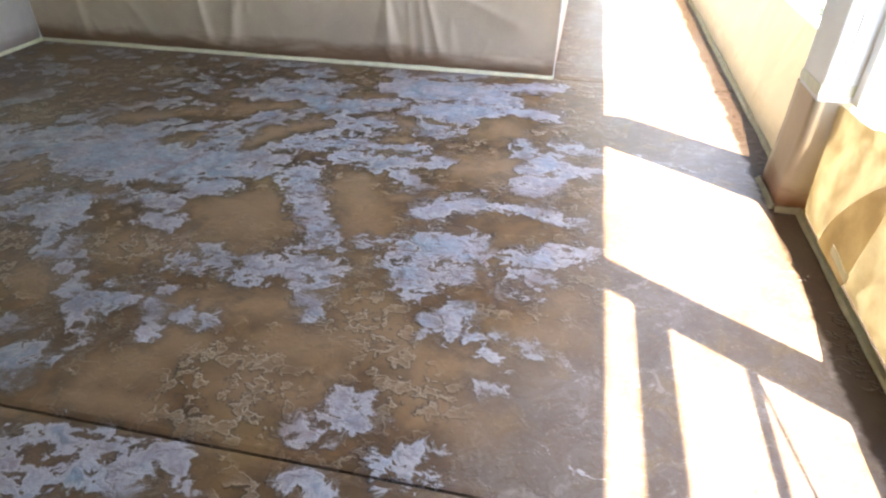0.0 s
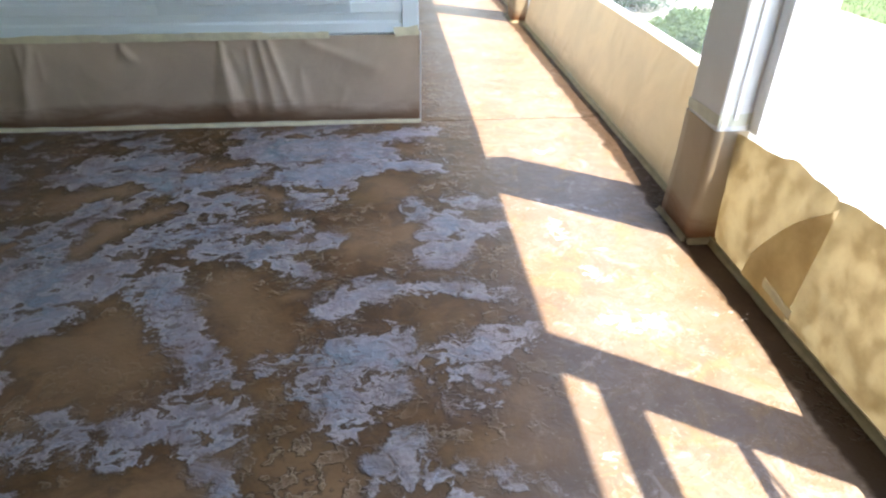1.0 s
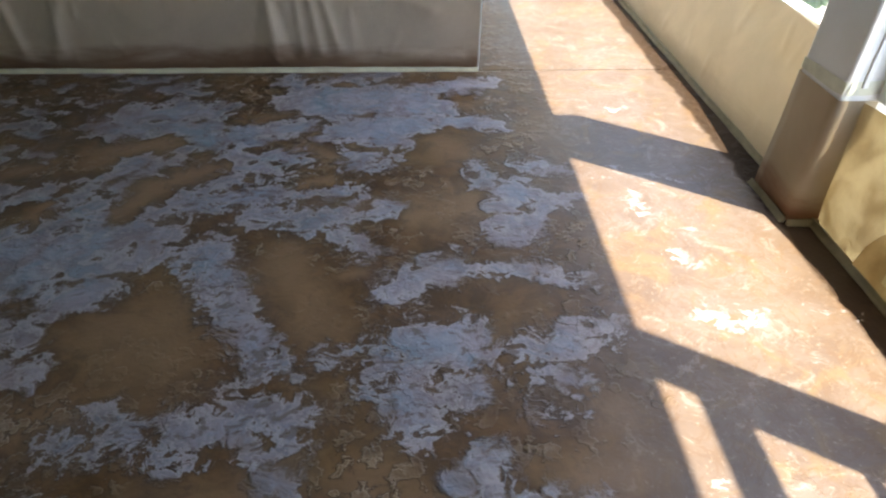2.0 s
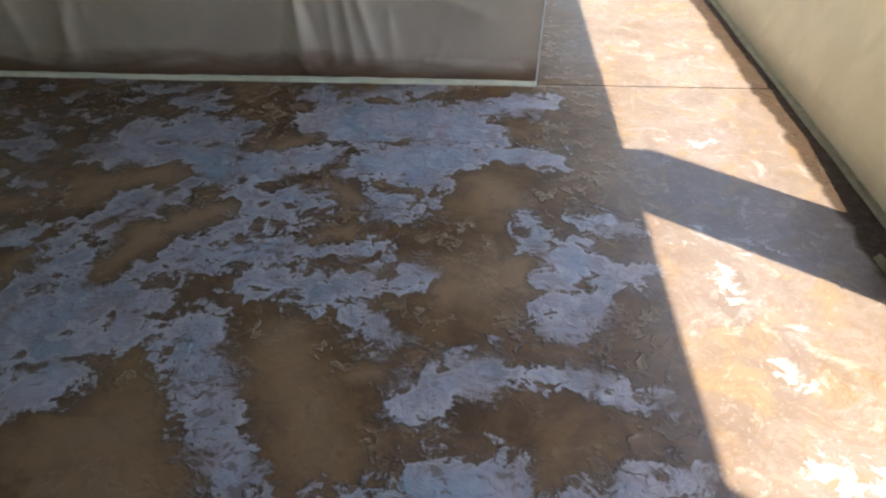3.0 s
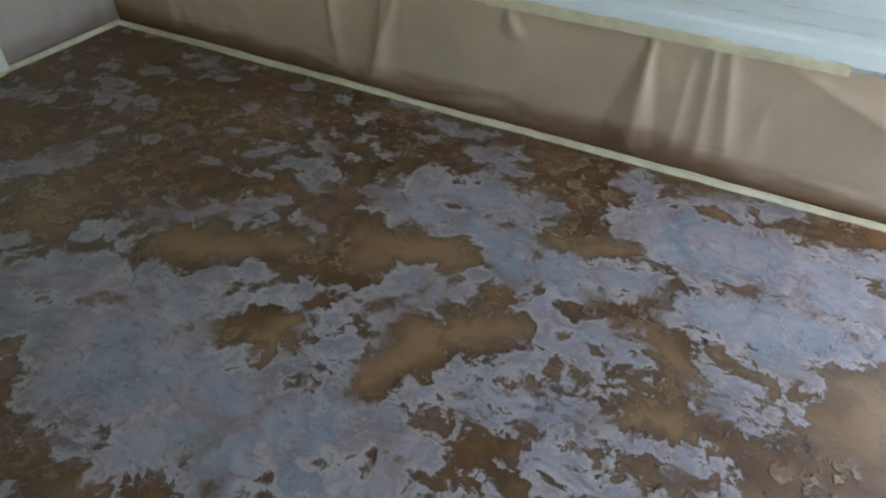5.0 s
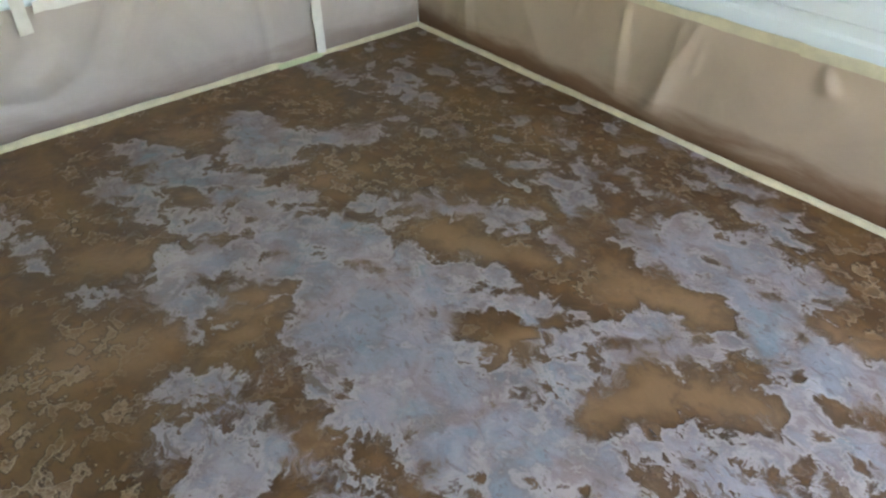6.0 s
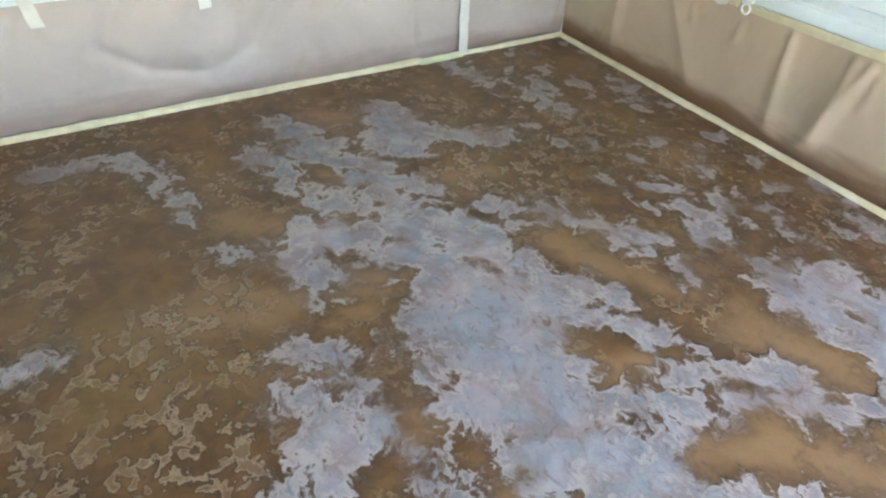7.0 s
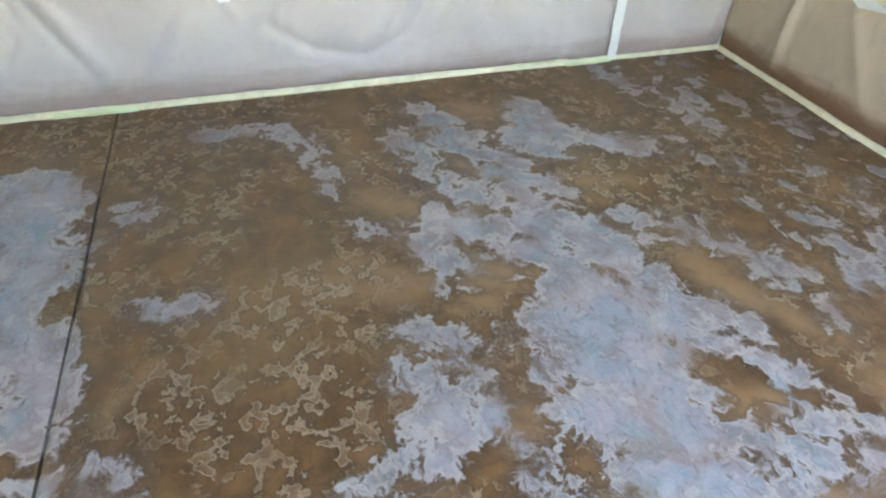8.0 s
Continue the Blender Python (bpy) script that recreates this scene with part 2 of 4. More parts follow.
def plain(name, colour, rough=0.5, spec=0.4, vary=0.15, scale=6.0, bump=0.1, metal=0.0):
    n = Nodes(name, rough, spec)
    n.b.inputs["Metallic"].default_value = metal
    v = n.noise(scale, 5.0, 0.6)
    fine = n.noise(scale * 14, 3.0)
    c = n.mix(n.step(v, 0.3, 0.7), tuple(x * (1 - vary) for x in colour), colour)
    c = n.mix(n.math("MULTIPLY", fine, vary), c, tuple(x * 0.7 for x in colour))
    n.bump(n.math("ADD", v, n.math("MULTIPLY", fine, 0.4)), bump, 0.004)
    return n.done(c, rough)


def leaf_green(name, a, b):
    n = Nodes(name, 0.65, 0.2)
    m = n.done(n.mix(n.island(), a, b))
    thin = n.t.nodes.new("ShaderNodeBsdfTranslucent")
    n.put(thin.inputs[0], (b[0] * 1.6, b[1] * 1.5, b[2]))
    both = n.t.nodes.new("ShaderNodeMixShader")
    both.inputs[0].default_value = 0.3
    n.t.links.new(n.b.outputs[0], both.inputs[1])
    n.t.links.new(thin.outputs[0], both.inputs[2])
    n.t.links.new(both.outputs[0], n.t.nodes["Material Output"].inputs[0])
    return m


def insect_mesh():
    """Woven screen too fine to resolve: mostly open, its threads pale and lit from both sides."""
    n = Nodes("insect_mesh", 0.7, 0.2)
    m = n.done(n.mix(n.noise(6.0), (0.3, 0.34, 0.36), (0.4, 0.45, 0.46)))
    thin = n.t.nodes.new("ShaderNodeBsdfTranslucent")
    thin.inputs[0].default_value = (0.34, 0.4, 0.42, 1)
    threads = n.t.nodes.new("ShaderNodeMixShader")
    n.t.links.new(n.b.outputs[0], threads.inputs[1])
    n.t.links.new(thin.outputs[0], threads.inputs[2])
    both = n.t.nodes.new("ShaderNodeMixShader")
    both.inputs[0].default_value = 0.1
    n.t.links.new(n.t.nodes.new("ShaderNodeBsdfTransparent").outputs[0], both.inputs[1])
    n.t.links.new(threads.outputs[0], both.inputs[2])
    n.t.links.new(both.outputs[0], n.t.nodes["Material Output"].inputs[0])
    return m


def glass_pane():
    n = Nodes("window_glass", 0.03, 0.5)
    n.b.inputs["Transmission Weight"].default_value = 1.0
    n.b.inputs["IOR"].default_value = 1.45
    return n.done((0.93, 0.96, 0.96))


STAIN = stained_concrete()
CORE = plain("raw_concrete", (0.2, 0.16, 0.13), 0.85, 0.2, 0.3, 8.0, 0.3)
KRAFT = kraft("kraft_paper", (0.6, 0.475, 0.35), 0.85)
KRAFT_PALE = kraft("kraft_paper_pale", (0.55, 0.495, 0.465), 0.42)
# same paper in the openings: sunlit brightness and gold are put into its colours
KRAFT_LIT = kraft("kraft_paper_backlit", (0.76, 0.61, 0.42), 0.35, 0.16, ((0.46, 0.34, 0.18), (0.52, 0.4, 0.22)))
KRAFT_GOLD = kraft("kraft_paper_gold", (0.34, 0.265, 0.165), 0.4, 0.24, ((0.22, 0.15, 0.06), (0.5, 0.39, 0.2)), (0.32, 0.66))
KRAFT_OVERLAP = kraft("kraft_paper_overlap", (0.36, 0.28, 0.18), 0.4, 0.7, ((0.58, 0.48, 0.33), (0.72, 0.62, 0.45)))
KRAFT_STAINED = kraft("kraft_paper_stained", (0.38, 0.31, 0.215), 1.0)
SIDING = plain("white_vinyl", (0.84, 0.95, 0.99), 0.45, 0.4, 0.06, 2.0, 0.05)
TRIM = plain("white_trim", (0.76, 0.87, 0.92), 0.4, 0.4, 0.05, 3.0, 0.05)
POST = plain("grey_white_paint", (0.76, 0.78, 0.78), 0.5, 0.4, 0.08, 4.0, 0.1)
ALU = plain("white_aluminium", (0.8, 0.82, 0.83), 0.35, 0.5, 0.05, 5.0, 0.03)
TAPE = plain("cream_masking_tape", (0.78, 0.74, 0.53), 0.6, 0.3, 0.18, 16.0, 0.25)
TAPE_GREEN = plain("green_masking_tape", (0.68, 0.75, 0.48), 0.6, 0.3, 0.15, 14.0, 0.25)
TAPE_WHITE = plain("white_masking_tape", (0.8, 0.8, 0.76), 0.6, 0.3, 0.1, 16.0, 0.2)
TAPE_GREY = plain("olive_masking_tape", (0.28, 0.235, 0.14), 0.65, 0.3, 0.25, 16.0, 0.3)
TAPE_PALE = plain("pale_masking_tape", (0.7, 0.72, 0.6), 0.6, 0.3, 0.2, 16.0, 0.2)
PLASTER = plain("ceiling_board", (0.38, 0.37, 0.35), 0.7, 0.3, 0.08, 2.0, 0.1)
PAVING = plain("pale_concrete", (0.58, 0.56, 0.52), 0.85, 0.2, 0.2, 1.5, 0.3)
LAWN = plain("lawn_soil", (0.1, 0.14, 0.045), 0.9, 0.2, 0.4, 2.0, 0.5)
GRASS = leaf_green("grass_blade", (0.06, 0.12, 0.025), (0.12, 0.2, 0.05))
LEAF = leaf_green("shrub_leaf", (0.05, 0.1, 0.045), (0.12, 0.19, 0.09))
TREE_LEAF = leaf_green("tree_leaf", (0.03, 0.07, 0.02), (0.07, 0.13, 0.04))
CONIFER = leaf_green("conifer_needles", (0.045, 0.085, 0.06), (0.11, 0.16, 0.13))
BARK = plain("bark", (0.16, 0.12, 0.09), 0.9, 0.2, 0.4, 9.0, 0.6)
PLASTIC = plain("white_plastic", (0.82, 0.82, 0.8), 0.35, 0.5, 0.04, 8.0, 0.02)
GLASS = glass_pane()
SCREEN = insect_mesh()
DARK = plain("dim_room", (0.1, 0.1, 0.1), 0.8, 0.2, 0.2, 1.0, 0.1)


# ---- mesh helpers ----
def hang(name, data, parent=None):
    ob = new(name, data)
    if parent:
        ob.parent = parent
    return ob


def part(name, bm, material, parent=None, label=""):
    me = bpy.data.meshes.new(name)
    bm.to_mesh(me)
    bm.free()
    me.materials.append(material)
    ob = hang(name, me, parent)
    return tagged(ob, label) if label else ob


def from_arrays(name, verts, faces, material, parent=None, smooth=False, label=""):
    me = bpy.data.meshes.new(name)
    me.from_pydata([tuple(map(float, v)) for v in verts], [], [tuple(map(int, f)) for f in faces])
    if smooth:
        me.polygons.foreach_set("use_smooth", [True] * len(me.polygons))
    me.materials.append(material)
    me.update()
    ob = hang(name, me, parent)
    return tagged(ob, label) if label else ob


def block(x0, y0, z0, x1, y1, z1, bevel=0.0, seg=2):
    bm = bmesh.new()
    bmesh.ops.create_cube(bm, size=1.0)
    for v in bm.verts:
        v.co = Vector(((x0 + x1) / 2 + v.co.x * (x1 - x0), (y0 + y1) / 2 + v.co.y * (y1 - y0), (z0 + z1) / 2 + v.co.z * (z1 - z0)))
    if bevel:
        bmesh.ops.bevel(bm, geom=bm.edges[:], offset=bevel, segments=seg, affect="EDGES", profile=0.5)
    return bm


def thing(name, label, category, group="", kind="", at=(0, 0, 0)):
    ob = new(name)
    ob.location = at
    return tagged(ob, label, category, group, kind)


def grid_faces(nu, nv):
    i = np.arange((nu - 1) * (nv - 1))
    a = (i // (nv - 1)) * nv + i % (nv - 1)
    return np.stack([a, a + nv, a + nv + 1, a + 1], 1)


def seg_dist(u, v, s):
    """Distance in the plane from the points (u, v) to the segment s = (u0, v0, u1, v1)."""
    du, dv = s[2] - s[0], s[3] - s[1]
    k = np.clip(((u - s[0]) * du + (v - s[1]) * dv) / max(du * du + dv * dv, 1e-9), 0, 1)
    return np.hypot(u - s[0] - k * du, v - s[1] - k * dv)


def ripple(u, v, seed, size):
    """Smooth low random relief, about -1 to 1."""
    return np.array([noise.noise((a / size, b / size, seed)) for a, b in zip(u.ravel(), v.ravel())]).reshape(u.shape)


def paper_sheet(name, material, origin, along, out, length, height, folds, step=0.02, seed=0.0, top=None, lean=0.0, rumple=0.006, parent=None, pleats=()):
    """A hanging sheet of paper: origin is its lower corner, along runs its length, out points into the porch.
    folds: (u0, z0, u1, z1, width, depth) ridges on it; top(u): the height of its upper edge.
    lean: how far it leans in with height, a number or a function of u.
    pleats: (u, z, u0, u1, z1, depth) flat wedges that open downwards from (u, z) to u0..u1 at z1, steep on their first side."""
    nu, nv = int(length / step) + 1, int(height / step) + 1
    u, w = np.meshgrid(np.linspace(0, length, nu), np.linspace(0, 1, nv), indexing="ij")
    z = w * (height if top is None else np.vectorize(top)(u))
    d = rumple * (ripple(u, z, seed, 0.33) + 0.4 * ripple(u, z, seed + 9, 0.11)) + rumple
    rnd = random.Random(int(seed * 7) + 1)
    for k in range(int(length * 5) if rumple > 0.004 else 0):
        a, b = rnd.uniform(0, length), rnd.choice((0.06, height - 0.05)) + rnd.uniform(-0.03, 0.03)
        folds = folds + [(a, b, a + rnd.uniform(-0.05, 0.05), b + (0.09 if b < 0.2 else -0.12) * rnd.uniform(0.5, 1.2), rnd.uniform(0.012, 0.025), rnd.uniform(0.003, 0.008))]
    for u0, z0, u1, z1, width, depth in folds:
        grow = 0.5 + 0.6 * np.clip((z - z0) / (z1 - z0 if abs(z1 - z0) > 1e-3 else 1e-3), 0, 1)
        d = d + depth * np.exp(-(seg_dist(u, z, (u0, z0, u1, z1)) / (width * grow)) ** 1.4)
    for ua, za, u0, u1, z1, depth in pleats:
        k = np.clip((za - z) / (za - z1), 0, 1)
        left, right = ua + (u0 - ua) * k, ua + (u1 - ua) * k + 0.004
        s = (u - left) / (right - left)
        ramp = np.clip(1 + s / 1.6, 0, 1) * np.clip(1 - s, 0, 1)
        d = d + depth * ramp * np.sin(np.pi * np.clip((za - z) / (za - z1) * 0.85, 0, 1)) ** 0.7
    d = np.maximum(d, -0.007) * np.clip(z / 0.05, 0.12, 1) + (np.vectorize(lean)(u) if callable(lean) else lean) * z
    o, a, n = np.array(origin), np.array(along), np.array(out)
    verts = o + u[..., None] * a + d[..., None] * n + z[..., None] * np.array((0, 0, 1.0))
    return from_arrays(name, verts.reshape(-1, 3), grid_faces(nu, nv), material, parent, True)


def tape(name, material, p0, p1, across, out, width, seed=0, thick=0.0015, wave=0.003, parent=None):
    """A strip of tape from p0 to p1 with slightly torn ends and a wavering edge; across: its width's direction; out: away from its support."""
    rnd = random.Random(seed)
    p0, p1, across, out = Vector(p0), Vector(p1), Vector(across), Vector(out)
    n = max(4, int((p1 - p0).length / 0.04))
    bm = bmesh.new()
    rows = []
    for i in range(n + 1):
        c = p0.lerp(p1, i / n)
        if i in (0, n):
            c = c + (p1 - p0).normalized() * rnd.uniform(-0.006, 0.006)
        lo, hi = rnd.gauss(0, wave * 0.5), rnd.gauss(0, wave * 0.5)
        lift = abs(rnd.gauss(0, 0.0008))
        skew = rnd.uniform(-0.01, 0.01) if i in (0, n) else 0
        ends = [(lo, 0), (width + hi, 0), (width + hi, thick + lift), (width / 2, thick + lift * 2), (lo, thick + lift)]
        rows.append([bm.verts.new(c + across * a + out * b + (p1 - p0).normalized() * skew * a / width) for a, b in ends])
    for r, q in zip(rows, rows[1:]):
        for k in range(5):
            bm.faces.new((r[k], r[(k + 1) % 5], q[(k + 1) % 5], q[k]))
    bm.faces.new(rows[0])
    bm.faces.new(rows[-1][::-1])
    bmesh.ops.recalc_face_normals(bm, faces=bm.faces[:])
    return part(name, bm, material, parent)


def foot_tape(name, material, p0, p1, out, up=0.028, floor=0.02, seed=0, parent=None):
    """Tape folded along the foot of a wall: up the paper and out onto the floor."""
    rnd = random.Random(seed)
    p0, p1, out, upv = Vector(p0), Vector(p1), Vector(out), Vector((0, 0, 1))
    n = max(4, int((p1 - p0).length / 0.05))
    bm = bmesh.new()
    rows = []
    a, b = up, floor
    for i in range(n + 1):
        c = p0.lerp(p1, i / n)
        a += rnd.gauss(0, 0.0012) + (up - a) * 0.3
        b += rnd.gauss(0, 0.0016) + (floor - b) * 0.3
        prof = [(0.004, a), (0.009, a), (0.011, 0.014), (0.016, 0.007), (b + 0.01, 0.003), (b + 0.01, 0.0004), (0.004, 0.0004)]
        rows.append([bm.verts.new(c + out * o + upv * h) for o, h in prof])
    for r, q in zip(rows, rows[1:]):
        for k in range(len(r)):
            bm.faces.new((r[k], r[(k + 1) % len(r)], q[(k + 1) % len(r)], q[k]))
    bm.faces.new(rows[0])
    bm.faces.new(rows[-1][::-1])
    bmesh.ops.recalc_face_normals(bm, faces=bm.faces[:])
    return part(name, bm, material, parent)


# ---- floor: slabs with saw-cut joints, residue laid in strokes (x0, y0, x1, y1, half width) ----
FILM_A = [
    (-0.35, 4.04, -0.2, 4.07, 0.093), (-0.38, 4.32, -0.21, 4.4, 0.054), (-0.35, 3.86, -0.15, 3.94, 0.054), (-0.38, 3.82, -0.26, 3.8, 0.013), (0.03, 4.05, 0.24, 4.12, 0.053),
    (0.03, 3.98, 0.1, 3.93, 0.025), (-0.0, 4.37, 0.24, 4.35, 0.015), (-0.0, 3.85, 0.07, 3.83, 0.016), (-0.98, 4.42, -0.77, 4.1, 0.053), (-0.77, 4.1, -0.68, 4.0, 0.036),
    (-0.79, 3.94, -0.8, 3.86, 0.012), (-1.16, 3.76, -0.98, 3.8, 0.023), (-0.95, 3.74, -0.82, 3.72, 0.012), (-0.85, 3.8, -0.58, 3.84, 0.03), (-0.71, 3.75, -0.63, 3.75, 0.012),
    (-0.56, 4.03, -0.5, 4.06, 0.012), (-1.12, 3.63, -1.03, 3.42, 0.012), (-1.0, 3.51, -0.89, 3.53, 0.012), (-0.62, 3.71, -0.59, 3.63, 0.017), (-1.5, 3.67, -1.27, 3.45, 0.028),
]
FILM_B = [
    (-1.3, 3.5, -1.23, 3.57, 0.036), (-1.6, 3.79, -1.48, 3.67, 0.012), (-1.94, 3.96, -1.75, 4.0, 0.057), (-1.82, 4.13, -1.68, 3.89, 0.019), (-1.56, 4.16, -1.38, 4.13, 0.037),
    (-1.42, 4.03, -1.3, 4.0, 0.027), (-1.38, 3.25, -1.32, 3.31, 0.042), (-1.3, 3.28, -1.2, 3.34, 0.012), (-1.28, 3.18, -1.3, 3.24, 0.024), (-1.48, 3.35, -1.4, 3.39, 0.015),
    (-0.43, 3.17, -0.31, 3.26, 0.019), (-0.39, 3.31, -0.3, 3.22, 0.019), (-0.48, 3.2, -0.42, 3.22, 0.012), (-0.2, 3.16, -0.06, 3.18, 0.012), (-0.18, 3.11, -0.08, 3.14, 0.012),
    (-0.2, 3.61, -0.01, 3.62, 0.013), (-0.22, 3.66, -0.15, 3.62, 0.012), (-0.02, 3.57, 0.04, 3.54, 0.012), (0.08, 3.6, 0.13, 3.56, 0.012), (0.19, 3.57, 0.26, 3.5, 0.012),
]
FILM_C = [
    (-0.03, 3.42, 0.02, 3.41, 0.012), (0.08, 3.38, 0.1, 3.36, 0.012), (-1.13, 2.97, -0.96, 2.88, 0.039), (-1.03, 3.04, -0.89, 3.02, 0.023), (-0.92, 2.96, -0.78, 2.95, 0.037),
    (-0.77, 3.0, -0.67, 2.99, 0.013), (-0.84, 3.05, -0.7, 3.08, 0.012), (-0.39, 3.05, -0.34, 3.02, 0.012), (0.14, 3.25, 0.29, 3.2, 0.012), (-1.6, 5.36, -1.36, 5.36, 0.069),
    (-1.39, 5.42, -1.16, 5.28, 0.065), (-1.53, 5.54, -1.17, 5.58, 0.036), (-1.08, 5.29, -0.81, 5.39, 0.066), (-0.86, 5.61, -0.67, 5.58, 0.114), (-0.68, 5.68, -0.35, 5.61, 0.15),
    (-0.63, 5.33, -0.34, 5.4, 0.101), (-0.49, 5.23, -0.37, 5.2, 0.039), (-0.31, 5.76, -0.02, 5.79, 0.056), (-0.07, 5.84, 0.05, 5.82, 0.039), (-0.35, 5.57, -0.21, 5.53, 0.066),
]
FILM_D = [
    (-0.17, 5.41, 0.05, 5.39, 0.05), (-0.29, 5.36, -0.17, 5.45, 0.046), (-0.97, 5.11, -0.79, 5.09, 0.053), (-1.04, 5.04, -0.88, 5.0, 0.051), (-1.27, 5.12, -1.4, 4.97, 0.027),
    (-1.39, 4.94, -1.46, 4.82, 0.026), (-1.41, 4.8, -1.47, 4.74, 0.023), (-1.08, 4.77, -0.84, 4.84, 0.058), (-0.9, 4.7, -0.66, 4.67, 0.057), (-0.77, 4.85, -0.56, 4.86, 0.041),
    (-0.66, 4.65, -0.43, 4.72, 0.03), (-0.55, 4.81, -0.37, 4.73, 0.015), (-1.21, 4.7, -1.07, 4.74, 0.03), (-0.58, 5.04, -0.47, 5.04, 0.036), (-0.64, 5.14, -0.4, 5.09, 0.025),
    (-1.49, 4.49, -1.33, 4.55, 0.066), (-1.36, 4.42, -1.17, 4.47, 0.058), (-1.36, 4.59, -1.14, 4.61, 0.044), (-1.36, 4.27, -1.29, 4.31, 0.069), (-1.01, 4.53, -0.89, 4.3, 0.042),
]
FILM_E = [
    (-1.06, 4.46, -0.98, 4.39, 0.017), (-0.87, 4.29, -0.77, 4.15, 0.044), (-0.8, 4.09, -0.73, 4.04, 0.024), (-0.56, 4.57, -0.48, 4.49, 0.023), (-0.06, 4.85, 0.08, 4.81, 0.053),
    (0.08, 4.83, 0.27, 4.75, 0.028), (-0.03, 4.7, 0.07, 4.61, 0.044), (-0.01, 4.56, 0.05, 4.53, 0.013), (0.12, 5.04, 0.28, 4.99, 0.03), (-0.11, 5.09, -0.06, 4.91, 0.014),
    (-0.19, 4.39, 0.04, 4.4, 0.012), (-0.02, 4.4, 0.17, 4.34, 0.015), (0.48, 5.56, 0.66, 5.55, 0.028), (0.46, 4.76, 0.51, 4.72, 0.024), (0.51, 4.44, 0.65, 4.36, 0.019),
    (0.54, 4.21, 0.7, 4.16, 0.025), (0.46, 4.98, 0.51, 4.9, 0.018), (-3.19, 4.75, -2.89, 4.69, 0.086), (-2.97, 4.73, -2.78, 5.1, 0.052), (-3.28, 4.3, -3.01, 4.46, 0.049),
]
FILM_F = [
    (-3.07, 4.18, -2.89, 4.24, 0.052), (-3.01, 4.33, -2.8, 4.55, 0.057), (-2.75, 4.44, -2.61, 4.63, 0.048), (-2.84, 4.19, -2.66, 4.35, 0.036), (-2.64, 4.3, -2.53, 4.5, 0.044),
    (-2.52, 4.18, -2.42, 4.36, 0.067), (-2.43, 4.12, -2.27, 4.14, 0.056), (-2.31, 4.16, -2.29, 4.22, 0.04), (-2.45, 4.46, -2.25, 4.68, 0.07), (-2.33, 4.39, -2.18, 4.54, 0.064),
    (-2.12, 4.42, -1.92, 4.73, 0.089), (-2.18, 4.67, -2.04, 4.74, 0.065), (-2.38, 4.76, -2.28, 4.96, 0.036), (-2.22, 4.99, -2.02, 5.14, 0.025), (-2.06, 5.04, -1.98, 5.12, 0.014),
    (-2.0, 4.32, -1.84, 4.58, 0.089), (-1.87, 4.3, -1.71, 4.55, 0.082), (-1.85, 4.71, -1.69, 4.88, 0.027), (-1.71, 4.34, -1.58, 4.51, 0.084), (-1.55, 4.35, -1.45, 4.58, 0.078),
]
FILM_G = [
    (-1.57, 4.62, -1.51, 4.76, 0.032), (-1.54, 4.8, -1.42, 5.03, 0.035), (-1.57, 4.93, -1.53, 4.92, 0.017), (-1.47, 4.6, -1.39, 4.66, 0.045), (-1.43, 5.09, -1.24, 5.21, 0.036),
    (-1.65, 5.35, -1.62, 5.54, 0.049), (-1.58, 5.31, -1.45, 5.4, 0.043), (-1.58, 5.49, -1.33, 5.52, 0.079), (-1.32, 5.37, -1.2, 5.39, 0.063), (-1.46, 5.76, -1.34, 5.73, 0.035),
    (-1.21, 5.22, -1.04, 5.32, 0.042), (-1.08, 5.13, -1.0, 5.23, 0.038), (-2.23, 5.39, -2.18, 5.46, 0.035), (-2.08, 5.41, -1.96, 5.39, 0.042), (-1.89, 5.17, -1.78, 5.12, 0.019),
    (-1.4, 4.45, -1.24, 4.72, 0.061), (-1.24, 4.73, -1.15, 4.81, 0.033), (-1.15, 4.81, -0.93, 5.04, 0.031), (-1.21, 4.97, -1.15, 5.03, 0.012), (-3.26, 3.74, -3.06, 3.84, 0.024),
]
FILM_H = [
    (-3.0, 3.81, -2.78, 3.86, 0.026), (-2.56, 3.9, -2.49, 4.04, 0.016), (-2.09, 4.0, -2.06, 4.08, 0.02), (-1.99, 4.05, -1.94, 4.24, 0.013), (-1.98, 3.98, -1.76, 3.93, 0.027),
    (-1.88, 4.06, -1.8, 4.11, 0.029), (-1.64, 4.13, -1.58, 4.18, 0.015), (-3.35, 5.3, -3.24, 5.36, 0.021), (-3.08, 5.41, -3.03, 5.48, 0.023), (-3.08, 5.68, -3.0, 5.72, 0.021),
    (-2.93, 5.39, -2.88, 5.45, 0.023), (-2.9, 5.82, -2.81, 5.84, 0.021), (-1.74, 5.88, -1.52, 5.88, 0.025), (0.53, 4.46, 0.66, 4.37, 0.017), (0.51, 4.19, 0.68, 4.12, 0.039),
    (0.46, 4.8, 0.53, 4.72, 0.018), (0.71, 4.01, 0.79, 3.99, 0.012), (0.86, 4.19, 0.9, 4.17, 0.018), (0.35, 3.64, 0.39, 3.54, 0.012), (0.34, 4.96, 0.45, 4.91, 0.012),
]
